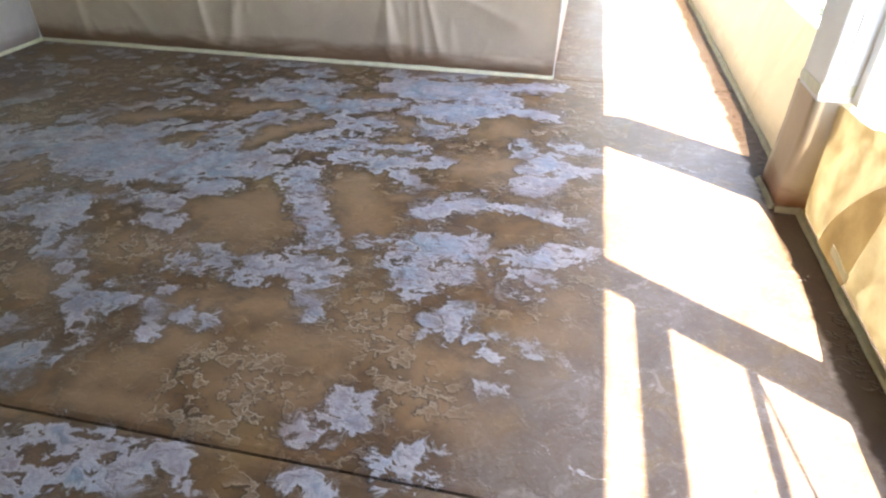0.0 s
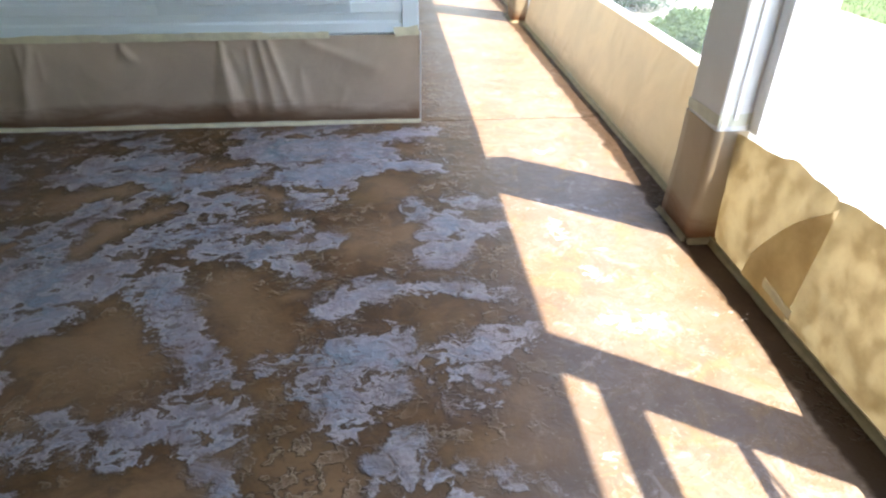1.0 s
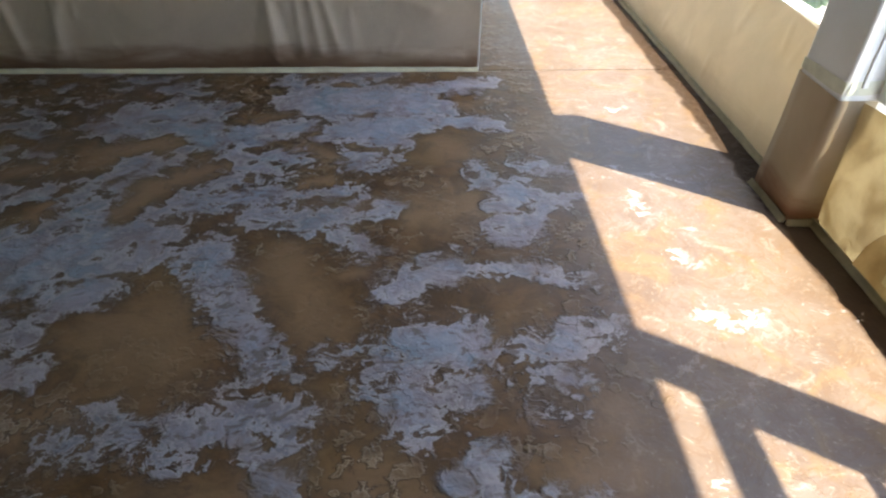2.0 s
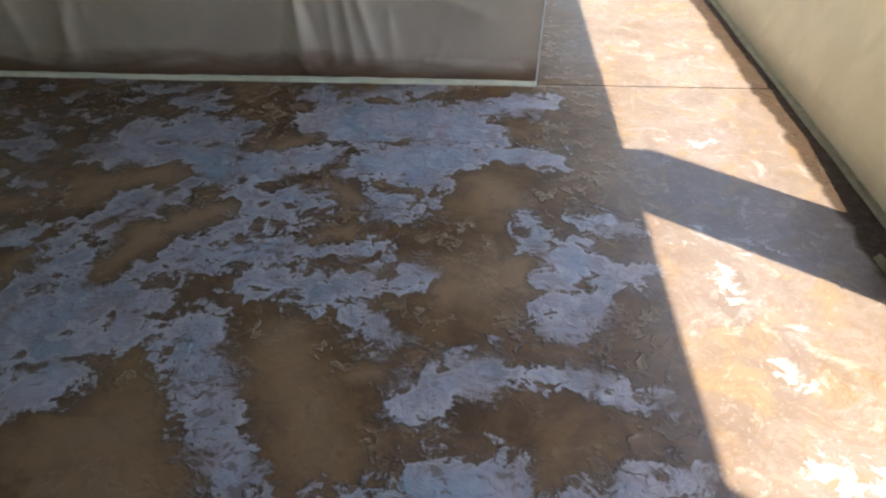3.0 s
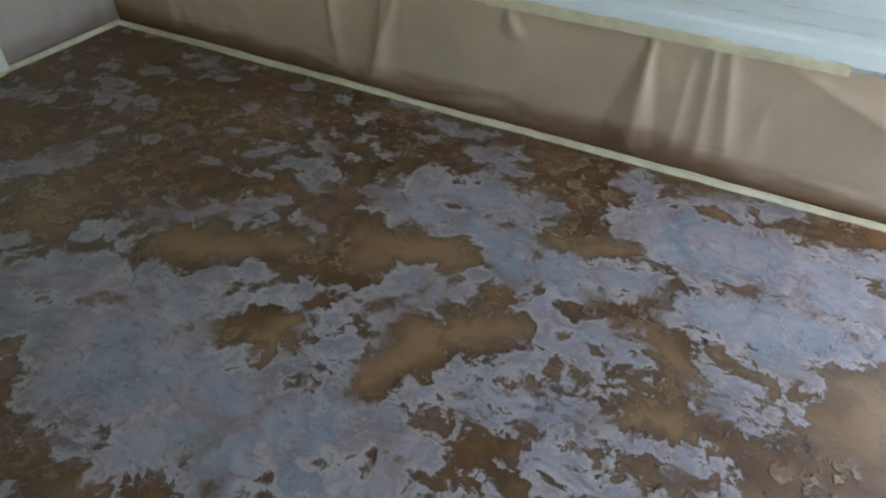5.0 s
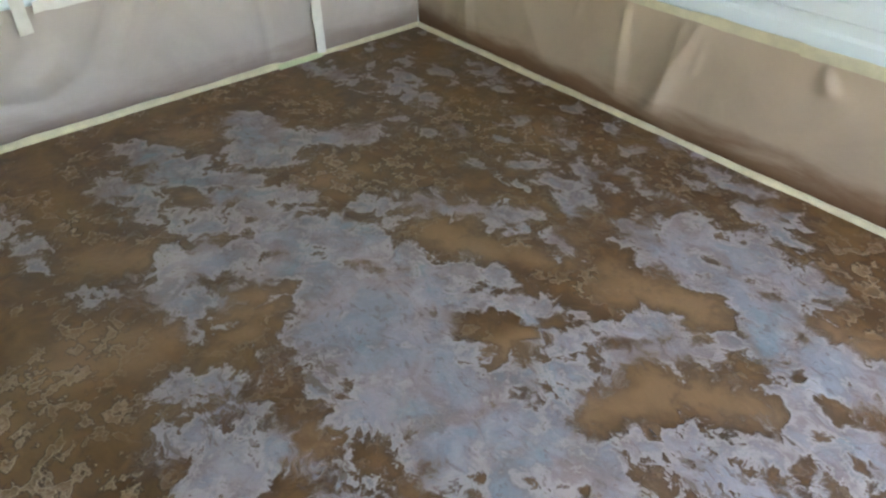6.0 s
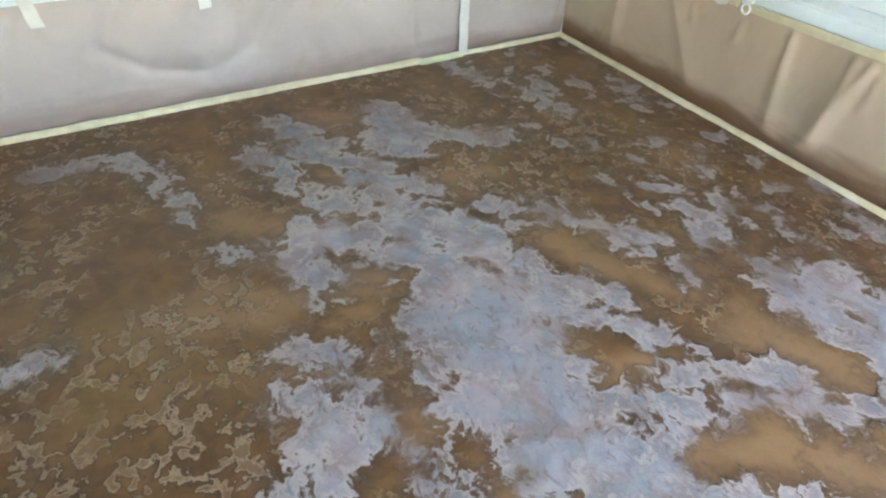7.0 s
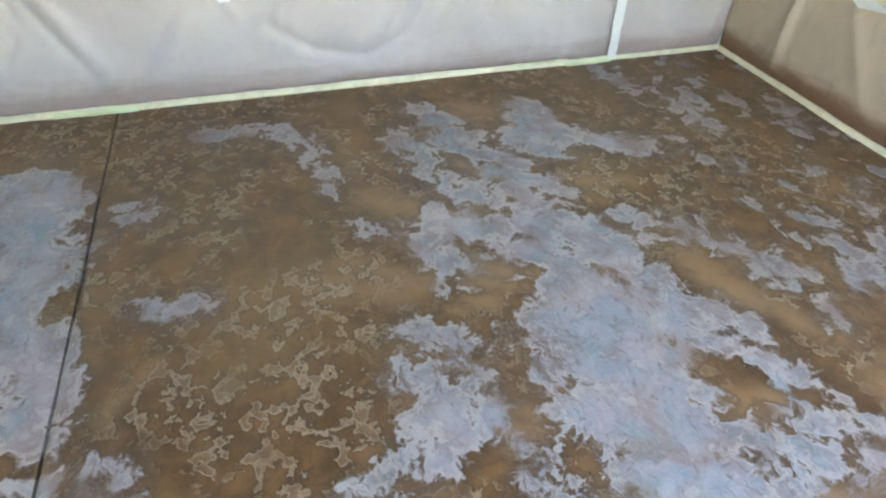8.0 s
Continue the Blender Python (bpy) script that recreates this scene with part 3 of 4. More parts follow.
FILM_I = [
    (0.93, 4.16, 0.94, 4.1, 0.012), (0.85, 4.64, 0.9, 4.62, 0.012), (-1.07, 3.84, -0.95, 3.76, 0.026), (-1.15, 3.77, -1.05, 3.72, 0.012), (-0.9, 3.86, -0.84, 3.76, 0.012),
    (-0.82, 3.88, -0.61, 3.86, 0.012), (-0.74, 3.78, -0.7, 3.73, 0.012), (-0.63, 3.69, -0.59, 3.6, 0.012), (-0.43, 3.95, -0.34, 3.85, 0.035), (-0.17, 3.75, -0.14, 3.71, 0.012),
    (0.05, 3.61, 0.14, 3.57, 0.012), (-0.21, 3.62, -0.1, 3.6, 0.012), (0.19, 3.57, 0.24, 3.54, 0.012), (0.02, 4.86, 0.25, 4.77, 0.045), (-0.04, 4.76, 0.04, 4.57, 0.051),
    (0.12, 4.72, 0.25, 4.75, 0.032), (0.1, 5.02, 0.29, 4.98, 0.034), (-0.07, 4.6, 0.0, 4.55, 0.023), (0.43, 4.96, 0.46, 4.91, 0.02), (0.5, 4.83, 0.49, 4.7, 0.031),
]
FILM_J = [
    (0.53, 4.47, 0.64, 4.36, 0.024), (0.63, 4.58, 0.67, 4.58, 0.016), (0.56, 4.92, 0.73, 4.9, 0.02), (-1.42, 5.64, -1.24, 5.51, 0.054), (-1.56, 5.76, -1.41, 5.82, 0.025),
    (-0.96, 5.88, -0.84, 5.78, 0.051), (-0.75, 5.86, -0.46, 5.94, 0.039), (-0.93, 5.65, -0.84, 5.53, 0.041), (-1.06, 5.31, -0.86, 5.35, 0.066), (-2.23, 4.96, -2.07, 5.11, 0.021),
    (-2.4, 4.84, -2.24, 4.94, 0.033), (-3.0, 4.78, -2.77, 5.06, 0.045), (-3.0, 4.62, -2.84, 4.72, 0.057), (-3.19, 4.69, -3.0, 4.7, 0.039), (-3.1, 5.41, -2.87, 5.45, 0.031),
    (-3.64, 5.19, -3.36, 5.27, 0.026), (-2.64, 4.48, -2.26, 4.67, 0.047), (-2.32, 4.52, -1.86, 4.86, 0.044), (-2.28, 4.4, -1.9, 4.55, 0.089), (-1.93, 4.39, -1.58, 4.54, 0.077),
]
FILM_K = [
    (-3.1, 2.87, -3.0, 2.99, 0.069), (-2.16, 3.02, -2.1, 3.09, 0.057), (-1.88, 3.05, -1.86, 3.09, 0.046), (-2.7, 2.85, -2.66, 3.03, 0.079), (-2.79, 2.83, -2.82, 2.92, 0.117),
    (-2.52, 2.89, -2.58, 2.99, 0.101), (-3.01, 2.82, -2.93, 3.0, 0.087), (-2.42, 2.91, -2.23, 3.03, 0.082), (-2.05, 2.99, -2.01, 3.07, 0.064), (-2.84, 3.15, -2.8, 3.27, 0.027),
    (-2.35, 3.27, -2.31, 3.42, 0.022), (-1.85, 3.23, -1.79, 3.25, 0.027), (-3.28, 3.45, -3.27, 3.65, 0.031), (-3.24, 3.71, -3.05, 3.84, 0.022), (-3.01, 3.82, -2.78, 3.86, 0.025),
    (-1.68, 3.76, -1.74, 3.93, 0.022), (-2.07, 3.98, -2.07, 4.05, 0.017), (-1.91, 3.91, -1.95, 4.04, 0.024), (-1.83, 3.95, -1.83, 4.08, 0.036),
]
PITS_A = [
    (-1.1, 5.41, -0.88, 5.49, 0.053), (-0.72, 5.13, -0.67, 5.1, 0.042), (-1.34, 4.72, -1.25, 4.92, 0.062), (-1.21, 4.97, -1.06, 5.04, 0.035), (-0.21, 5.21, -0.15, 5.12, 0.077),
    (-0.33, 4.67, -0.13, 4.79, 0.074), (-0.74, 4.47, -0.62, 4.22, 0.086), (-1.2, 4.12, -1.04, 4.19, 0.124), (-0.68, 5.82, -0.63, 5.82, 0.036), (-0.14, 5.58, -0.1, 5.57, 0.042),
    (-1.63, 5.16, -1.33, 5.22, 0.056), (-0.71, 4.91, -0.56, 4.91, 0.023), (-0.54, 4.36, -0.48, 4.38, 0.023), (0.25, 4.85, 0.32, 4.83, 0.026), (-2.22, 4.17, -2.18, 4.33, 0.042),
    (-2.14, 4.87, -1.91, 4.95, 0.055), (-1.65, 4.66, -1.62, 4.8, 0.038), (-1.74, 4.19, -1.72, 4.21, 0.04), (-1.6, 5.08, -1.36, 5.25, 0.067), (-1.36, 4.71, -1.31, 4.87, 0.058),
]
PITS_B = [
    (-1.32, 4.89, -1.11, 5.03, 0.066), (-2.84, 4.35, -2.81, 4.38, 0.027), (-2.64, 4.7, -2.58, 4.91, 0.036), (-1.14, 5.47, -1.09, 5.41, 0.046), (-2.19, 4.57, -2.16, 4.61, 0.019),
    (-0.84, 5.84, -0.78, 5.86, 0.022), (-0.67, 5.81, -0.64, 5.8, 0.026), (-0.57, 5.9, -0.54, 5.89, 0.018), (-2.27, 4.25, -2.21, 4.36, 0.041), (-2.14, 4.15, -2.13, 4.21, 0.043),
    (-1.63, 4.66, -1.63, 4.78, 0.042), (-1.76, 4.18, -1.73, 4.23, 0.034), (-0.76, 5.18, -0.68, 5.12, 0.041), (-0.75, 4.9, -0.63, 4.93, 0.036),
]
POOLS_A = [
    (-1.08, 4.07, -1.0, 4.05, 0.169), (-0.69, 4.34, -0.58, 4.14, 0.106), (-0.24, 4.73, -0.14, 4.73, 0.15), (-1.06, 3.25, -0.96, 3.31, 0.096), (-0.64, 3.44, -0.43, 3.52, 0.112),
    (-0.2, 3.46, -0.07, 3.49, 0.082), (-0.18, 3.28, -0.14, 3.31, 0.049), (0.14, 3.47, 0.21, 3.49, 0.076), (-0.96, 3.41, -0.89, 3.4, 0.074), (0.18, 3.83, 0.2, 3.83, 0.077),
    (-1.57, 3.59, -1.49, 3.57, 0.092), (-0.42, 3.64, -0.26, 3.52, 0.096), (-0.19, 3.36, 0.04, 3.29, 0.099), (-0.7, 3.29, -0.51, 3.29, 0.078), (-1.35, 3.83, -1.14, 3.86, 0.123),
    (0.12, 3.65, 0.25, 3.68, 0.09), (-0.99, 3.57, -0.73, 3.62, 0.082), (-0.46, 3.32, -0.43, 3.41, 0.041), (-1.09, 3.16, -0.86, 3.17, 0.046), (-1.04, 5.43, -0.9, 5.48, 0.037),
]
POOLS_B = [
    (-1.31, 4.78, -1.24, 4.9, 0.046), (-0.23, 4.71, -0.13, 4.76, 0.066), (-0.71, 4.43, -0.62, 4.19, 0.069), (-1.15, 4.15, -1.05, 4.16, 0.087), (-2.69, 3.99, -2.64, 4.06, 0.077),
    (-2.21, 4.18, -2.18, 4.33, 0.035), (-2.39, 3.86, -2.26, 4.04, 0.066), (-2.08, 4.86, -1.95, 4.94, 0.04), (-1.63, 4.68, -1.62, 4.77, 0.027), (-1.53, 5.13, -1.39, 5.25, 0.047),
    (-1.34, 4.81, -1.15, 5.0, 0.047), (-2.38, 5.61, -2.24, 5.66, 0.072), (-3.29, 4.44, -3.18, 4.59, 0.073), (-2.0, 3.21, -2.15, 3.32, 0.03), (-2.71, 3.97, -2.61, 4.12, 0.06),
    (-2.33, 3.75, -2.23, 3.96, 0.066), (-1.73, 4.09, -1.7, 4.21, 0.034), (-1.85, 5.01, -1.74, 5.11, 0.046),
]
LACE = [
    (-0.36, 4.07, -0.18, 4.11, 0.195), (-0.96, 4.33, -0.72, 4.03, 0.111), (-1.16, 3.75, -0.62, 3.83, 0.067), (-1.04, 4.79, -0.77, 4.84, 0.094), (-0.64, 5.0, -0.46, 4.95, 0.069),
    (-1.91, 3.91, -1.95, 4.04, 0.062), (-1.62, 4.12, -1.6, 4.25, 0.066), (-1.96, 4.2, -1.89, 4.27, 0.048),
]
CURLS_A = [
    (-0.43, 3.69, -0.34, 3.55, 0.072), (-0.3, 3.44, -0.23, 3.31, 0.061), (-0.7, 3.38, -0.57, 3.28, 0.045), (-0.84, 3.32, -0.74, 3.3, 0.049), (-0.76, 3.19, -0.62, 3.19, 0.06),
    (-0.16, 3.37, -0.09, 3.34, 0.039), (-0.5, 3.62, -0.43, 3.61, 0.052), (-1.44, 3.83, -1.22, 3.84, 0.073), (-1.82, 5.76, -1.75, 5.86, 0.121), (-1.19, 5.76, -1.03, 5.87, 0.104),
    (-2.37, 5.58, -2.26, 5.66, 0.127), (-2.52, 4.87, -2.36, 5.03, 0.075), (-3.46, 3.09, -3.06, 3.32, 0.133), (-2.54, 3.15, -2.33, 3.26, 0.065), (-2.06, 3.36, -1.86, 3.51, 0.079),
    (-2.3, 3.71, -2.35, 3.88, 0.091), (-2.02, 3.65, -1.78, 3.68, 0.065), (-1.91, 3.8, -1.78, 3.8, 0.05), (-2.6, 4.67, -2.7, 4.9, 0.093), (-2.69, 5.44, -2.39, 5.51, 0.155),
]
CURLS_B = [
    (-2.3, 3.35, -2.25, 3.55, 0.073), (-2.13, 3.81, -2.1, 3.93, 0.046),
]
FLAKED = CURLS_A + CURLS_B
SHEETS = FILM_A + FILM_B + FILM_C + FILM_D + FILM_E + FILM_F + FILM_G + FILM_H + FILM_I + FILM_J + FILM_K
POOLED = PITS_A + PITS_B + POOLS_A + POOLS_B
BARE = PITS_A + PITS_B


def residue_level(x, y):
    """How thickly the residue lies: 0 bare, 0.5 at its border, 1 full."""
    x, y = x + 0.03 * ripple(x, y, 11.0, 0.2) + 0.02 * ripple(x, y, 13.0, 0.07), y + 0.03 * ripple(x, y, 17.0, 0.2) + 0.02 * ripple(x, y, 19.0, 0.07)
    f = np.zeros_like(x)
    for s in SHEETS:
        f = np.maximum(f, np.clip(0.5 + (s[4] + 0.006 - seg_dist(x, y, s)) / 0.2, 0, 1))
    for s in BARE:
        f = np.minimum(f, np.clip(0.5 - (s[4] - seg_dist(x, y, s)) / 0.14, 0, 1))
    # small flecks scattered towards the house corner
    fleck = 0.3 + 0.5 * ripple(x, y * 1.3, 43.0, 0.11) + 0.25 * ripple(x, y, 47.0, 0.3)
    f = np.maximum(f, np.clip(fleck, 0, 0.75) * np.clip((y - 5.0) / 0.3, 0, 1) * np.clip((-1.3 - x) / 0.4, 0, 1))
    spread = 0.3 + 0.5 * ripple(x, y, 29.0, 0.45) + 0.25 * ripple(x, y, 31.0, 0.16)
    return np.maximum(f, np.clip(spread, 0, 1) * np.clip((2.5 - y) / 0.3, 0, 1))


def slab(name, x0, y0, x1, y1, step, parent):
    nu, nv = int((x1 - x0) / step) + 1, int((y1 - y0) / step) + 1
    x, y = np.meshgrid(np.linspace(x0, x1, nu), np.linspace(y0, y1, nv), indexing="ij")
    border = np.minimum(np.minimum(x - x0, x1 - x), np.minimum(y - y0, y1 - y))
    z = np.where(border < 1e-6, -0.004, 0.0) + 0.0012 * ripple(x, y, 3.0, 0.5) * (border > 1e-6)
    top = np.stack([x, y, z], -1).reshape(-1, 3)
    faces = [tuple(f) for f in grid_faces(nu, nv)]
    ring = [i * nv for i in range(nu)] + [(nu - 1) * nv + j for j in range(1, nv)] + [i * nv + nv - 1 for i in range(nu - 2, -1, -1)] + [j for j in range(nv - 2, 0, -1)]
    low = [(*top[i][:2], -0.05) for i in ring]
    k = len(top)
    faces += [(ring[a], k + a, k + (a + 1) % len(ring), ring[(a + 1) % len(ring)]) for a in range(len(ring))]
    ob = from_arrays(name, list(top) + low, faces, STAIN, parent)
    allx, ally = np.array([p[0] for p in list(top) + low]), np.array([p[1] for p in list(top) + low])
    pool = np.zeros_like(allx)
    for s in POOLED:
        pool = np.maximum(pool, np.clip(1.15 - seg_dist(allx + 0.04 * ripple(allx, ally, 23.0, 0.15), ally, s) / (s[4] * 1.2), 0, 1))
    lace, curls = np.zeros_like(allx), np.zeros_like(allx)
    for s in LACE:
        lace = np.maximum(lace, np.clip(1.4 - seg_dist(allx + 0.04 * ripple(allx, ally, 37.0, 0.12), ally, s) / (s[4] + 0.03), 0, 1))
    for s in FLAKED:
        curls = np.maximum(curls, np.clip(1.4 - seg_dist(allx + 0.05 * ripple(allx, ally, 41.0, 0.12), ally, s) / (s[4] + 0.03), 0, 1))
    for key, values in (("pool", pool), ("lace", lace), ("curls", curls), ("film", residue_level(allx, ally)), ("dry", np.clip((allx - 0.06 + 0.25 * np.clip((3.9 - ally) / 0.7, 0, 1) + 0.14 * ripple(allx, ally, 5.0, 0.4)) / 0.3, 0, 1) * np.clip((1.0 + 0.05 * ripple(allx, ally, 6.0, 0.2) - allx) / 0.07, 0, 1))):
        ob.data.attributes.new(key, "FLOAT", "POINT").data.foreach_set("value", values.astype(np.float32))
    return ob


JOINT_S, JOINT_N = 3.095, 6.005
floor = tagged(part("floor", block(-3.9, -0.2, -0.35, 1.3, 12.2, -0.02), CORE), "stained concrete porch floor, brown with pale blue-grey residue", "floor", kind="structure")
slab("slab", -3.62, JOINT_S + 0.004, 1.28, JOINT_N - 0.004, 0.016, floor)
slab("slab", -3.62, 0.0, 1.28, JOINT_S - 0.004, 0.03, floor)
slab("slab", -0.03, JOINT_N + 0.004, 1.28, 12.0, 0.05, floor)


# ---- house walls ----
def wall(name, boxes, material, label):
    bm = bmesh.new()
    for b in boxes:
        tmp = block(*b)
        me = bpy.data.meshes.new("tmp")
        tmp.to_mesh(me)
        tmp.free()
        bm.from_mesh(me)
        bpy.data.meshes.remove(me)
    return tagged(part(name, bm, material), label, "wall", kind="structure")


WIN = (-1.265, -0.39, 0.68, 1.85)
wall_north = wall("wall_north", [(-3.8, 6.03, 0, WIN[0], 6.2, 2.65), (WIN[1], 6.03, 0, -0.03, 6.2, 2.65), (WIN[0], 6.03, 0, WIN[1], 6.2, WIN[2]), (WIN[0], 6.03, WIN[3], WIN[1], 6.2, 2.65)], SIDING, "white sided house wall masked with brown paper")
wall_side = wall("wall_passage", [(-0.2, 6.2, 0, -0.03, 12.2, 2.65)], SIDING, "white sided house wall along the side passage")
wall_west = wall("wall_west", [(-3.8, -0.2, 0, -3.61, 6.03, 2.65)], SIDING, "white sided house wall masked with brown paper")
# south wall and its east stretch are unseen, added to cut light from there
unseen_wall_south = wall("unseen_wall_south", [(-3.61, -0.2, 0, 1.2, 0.0, 2.65), (1.08, 0.0, 0, 1.2, 2.45, 2.47)], SIDING, "plain white unseen wall, added to close the porch and block light")
wall_end = wall("wall_end", [(-0.03, 12.0, 0, 1.2, 12.2, 2.65)], SIDING, "plain white wall at the end of the passage")


def board_mesh(length):
    """One lap of siding: thick lower lip, tapering upwards, a shallow groove below the lap above."""
    prof = [(0.0, 0.0), (0.016, 0.0), (0.018, 0.004), (0.016, 0.05), (0.009, 0.062), (0.006, 0.1), (0.0, 0.1)]
    bm = bmesh.new()
    ends = [[bm.verts.new((x, -o, h)) for o, h in prof] for x in (0, length)]
    for k in range(len(prof)):
        bm.faces.new((ends[0][k], ends[1][k], ends[1][(k + 1) % 7], ends[0][(k + 1) % 7]))
    bm.faces.new(ends[0])
    bm.faces.new(ends[1][::-1])
    bmesh.ops.recalc_face_normals(bm, faces=bm.faces[:])
    me = bpy.data.meshes.new("siding_board")
    bm.to_mesh(me)
    bm.free()
    me.materials.append(SIDING)
    return me


def boards(parent, start, turn, length, z0, z1):
    me = board_mesh(length)
    z = z0
    while z < z1 - 0.02:
        ob = hang("siding_board", me, parent)
        ob.matrix_basis = pose(start[0], start[1], z, 0, 0, turn)
        z += 0.1


LAP = 0.485
boards(wall_north, (-3.6, 6.03), 0, 3.515, LAP, 0.6)
boards(wall_north, (-3.6, 6.03), 0, 2.29, LAP + 0.1, 1.9)
boards(wall_north, (-0.345, 6.03), 0, 0.26, LAP + 0.1, 1.9)
boards(wall_north, (-3.6, 6.03), 0, 3.515, LAP + 1.4, 2.65)
boards(wall_west, (-3.61, 0.0), 90, 6.01, LAP, 2.65)
boards(wall_side, (-0.03, 6.14), 90, 5.8, LAP, 2.65)

corner = thing("corner_board", "white vinyl corner board of the house", "trim", kind="structure")
part("front_face", block(-0.085, 6.008, 0.47, 0.0, 6.03, 2.65, 0.003), TRIM, corner)
part("side_face", block(-0.03, 6.03, 0.47, -0.003, 6.13, 2.65, 0.003), TRIM, corner)

window = thing("window_1", "white framed window low in the sided wall", "window", kind="structure")
wx0, wx1, wz0, wz1 = WIN
part("window_frame", block(wx0 - 0.045, 5.99, wz0 - 0.045, wx0 + 0.03, 6.06, wz1 + 0.045, 0.004), TRIM, window)
part("window_frame", block(wx1 - 0.03, 5.99, wz0 - 0.045, wx1 + 0.045, 6.06, wz1 + 0.045, 0.004), TRIM, window)
part("window_frame", block(wx0 + 0.03, 5.99, wz1 - 0.03, wx1 - 0.03, 6.06, wz1 + 0.045, 0.004), TRIM, window)
part("window_sill", block(wx0 + 0.03, 5.985, wz0 - 0.045, wx1 - 0.03, 6.06, wz0 + 0.03, 0.004), TRIM, window)
part("apron", block(wx0 - 0.045, 6.004, 0.588, wx1 + 0.045, 6.03, wz0 - 0.047, 0.002), TRIM, window)
part("meeting_rail", block(wx0 + 0.03, 6.01, 1.22, wx1 - 0.03, 6.05, 1.27, 0.004), TRIM, window)
part("pane", block(wx0 + 0.02, 6.03, wz0 + 0.02, wx1 - 0.02, 6.036, 1.24), GLASS, window)
part("pane", block(wx0 + 0.02, 6.022, 1.25, wx1 - 0.02, 6.028, wz1 - 0.02), GLASS, window)
# solid block; the room's dimness is put into its dark colour
tagged(part("room_behind_window", block(wx0 - 0.3, 6.25, 0.2, wx1 + 0.3, 7.2, 2.4), DARK), "dim interior behind the window", "room", kind="structure")

ceiling = tagged(part("ceiling", block(-3.8, -0.2, 2.65, 1.22, 12.2, 2.75), PLASTER), "pale grey-brown boarded porch ceiling", "ceiling", kind="structure")
beam = tagged(part("beam", block(1.05, -0.2, 2.47, 1.222, 12.2, 2.65, 0.004), TRIM), "white beam over the porch opening", "beam", kind="structure")

# ---- ground outside ----
ground = tagged(part("ground", block(-400, -400, -1.0, 400, 400, -0.16), LAWN), "green lawn reaching to the horizon", "ground", kind="structure")
pavement = tagged(part("pavement", block(1.3, -6, -0.3, 4.8, 16, -0.12, 0.01), PAVING), "sunlit pale concrete walk beside the porch", "pavement", kind="structure")


# unseen paving, added to bounce light up under the porch roof
bounce_paving = tagged(part("bounce_paving", block(-8, -6, -0.3, 1.29, -0.21, -0.12, 0.01), PAVING), "unseen pale concrete paving, added to bounce light into the porch", "pavement", kind="structure")

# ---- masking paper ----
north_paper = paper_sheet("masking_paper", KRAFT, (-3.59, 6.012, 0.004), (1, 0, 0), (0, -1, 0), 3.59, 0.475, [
    (2.69, 0.4, 2.7, 0.1, 0.02, 0.009), (2.75, 0.45, 2.79, 0.1, 0.028, 0.013), (2.8, 0.45, 2.88, 0.12, 0.03, 0.015), (2.54, 0.47, 2.57, 0.42, 0.008, 0.008), (1.54, 0.42, 1.52, 0.1, 0.035, 0.016), (1.29, 0.42, 1.32, 0.1, 0.03, 0.016), (1.6, 0.43, 1.48, 0.08, 0.035, 0.018),
    (0.4, 0.45, 0.4, 0.05, 0.025, 0.014), (0.7, 0.4, 0.9, 0.1, 0.05, 0.012), (3.0, 0.44, 3.35, 0.3, 0.04, 0.01), (3.1, 0.09, 3.5, 0.07, 0.02, 0.01)], 0.012, 1.0, pleats=(
    (2.555, 0.47, 2.57, 2.645, 0.08, 0.03), (2.05, 0.46, 2.09, 2.13, 0.37, 0.02),
    (2.95, 0.33, 2.96, 3.02, 0.09, 0.008), (1.5, 0.45, 1.47, 1.58, 0.08, 0.007), (1.3, 0.43, 1.28, 1.36, 0.1, 0.008), (0.42, 0.45, 0.36, 0.44, 0.05, 0.016)))
tagged(north_paper, "creased brown kraft paper taped over the foot of the sided wall", "masking paper")
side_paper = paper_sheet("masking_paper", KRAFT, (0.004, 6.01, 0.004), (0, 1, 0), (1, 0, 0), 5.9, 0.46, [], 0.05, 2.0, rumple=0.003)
tagged(side_paper, "brown kraft paper taped along the passage wall", "masking paper")
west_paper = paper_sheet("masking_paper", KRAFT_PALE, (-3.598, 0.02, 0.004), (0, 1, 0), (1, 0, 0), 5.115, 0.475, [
    (3.4, 0.41, 3.21, 0.15, 0.02, -0.014), (3.46, 0.4, 3.27, 0.14, 0.05, 0.014), (2.87, 0.45, 3.02, 0.15, 0.02, -0.014), (2.94, 0.44, 3.08, 0.16, 0.05, 0.014), (2.82, 0.46, 2.83, 0.4, 0.016, -0.012),
    (2.81, 0.31, 2.75, 0.23, 0.018, -0.012), (4.46, 0.43, 4.32, 0.21, 0.03, -0.018), (4.54, 0.42, 4.4, 0.2, 0.06, 0.018), (4.32, 0.21, 4.12, 0.12, 0.025, -0.018), (4.12, 0.12, 3.9, 0.17, 0.022, -0.016), (3.9, 0.17, 3.74, 0.28, 0.025, -0.014),
    (4.1, 0.2, 4.2, 0.26, 0.08, 0.02), (2.94, 0.29, 2.97, 0.24, 0.016, -0.01), (3.17, 0.12, 3.14, 0.05, 0.012, -0.012), (2.87, 0.13, 2.83, 0.05, 0.012, -0.012), (4.26, 0.29, 4.23, 0.22, 0.02, -0.01),
    (5.06, 0.45, 5.08, 0.03, 0.02, 0.012), (2.2, 0.4, 2.4, 0.1, 0.06, 0.015)], 0.014, 3.0, rumple=0.007)
tagged(west_paper, "pale creased kraft paper taped over the foot of the wall", "masking paper")
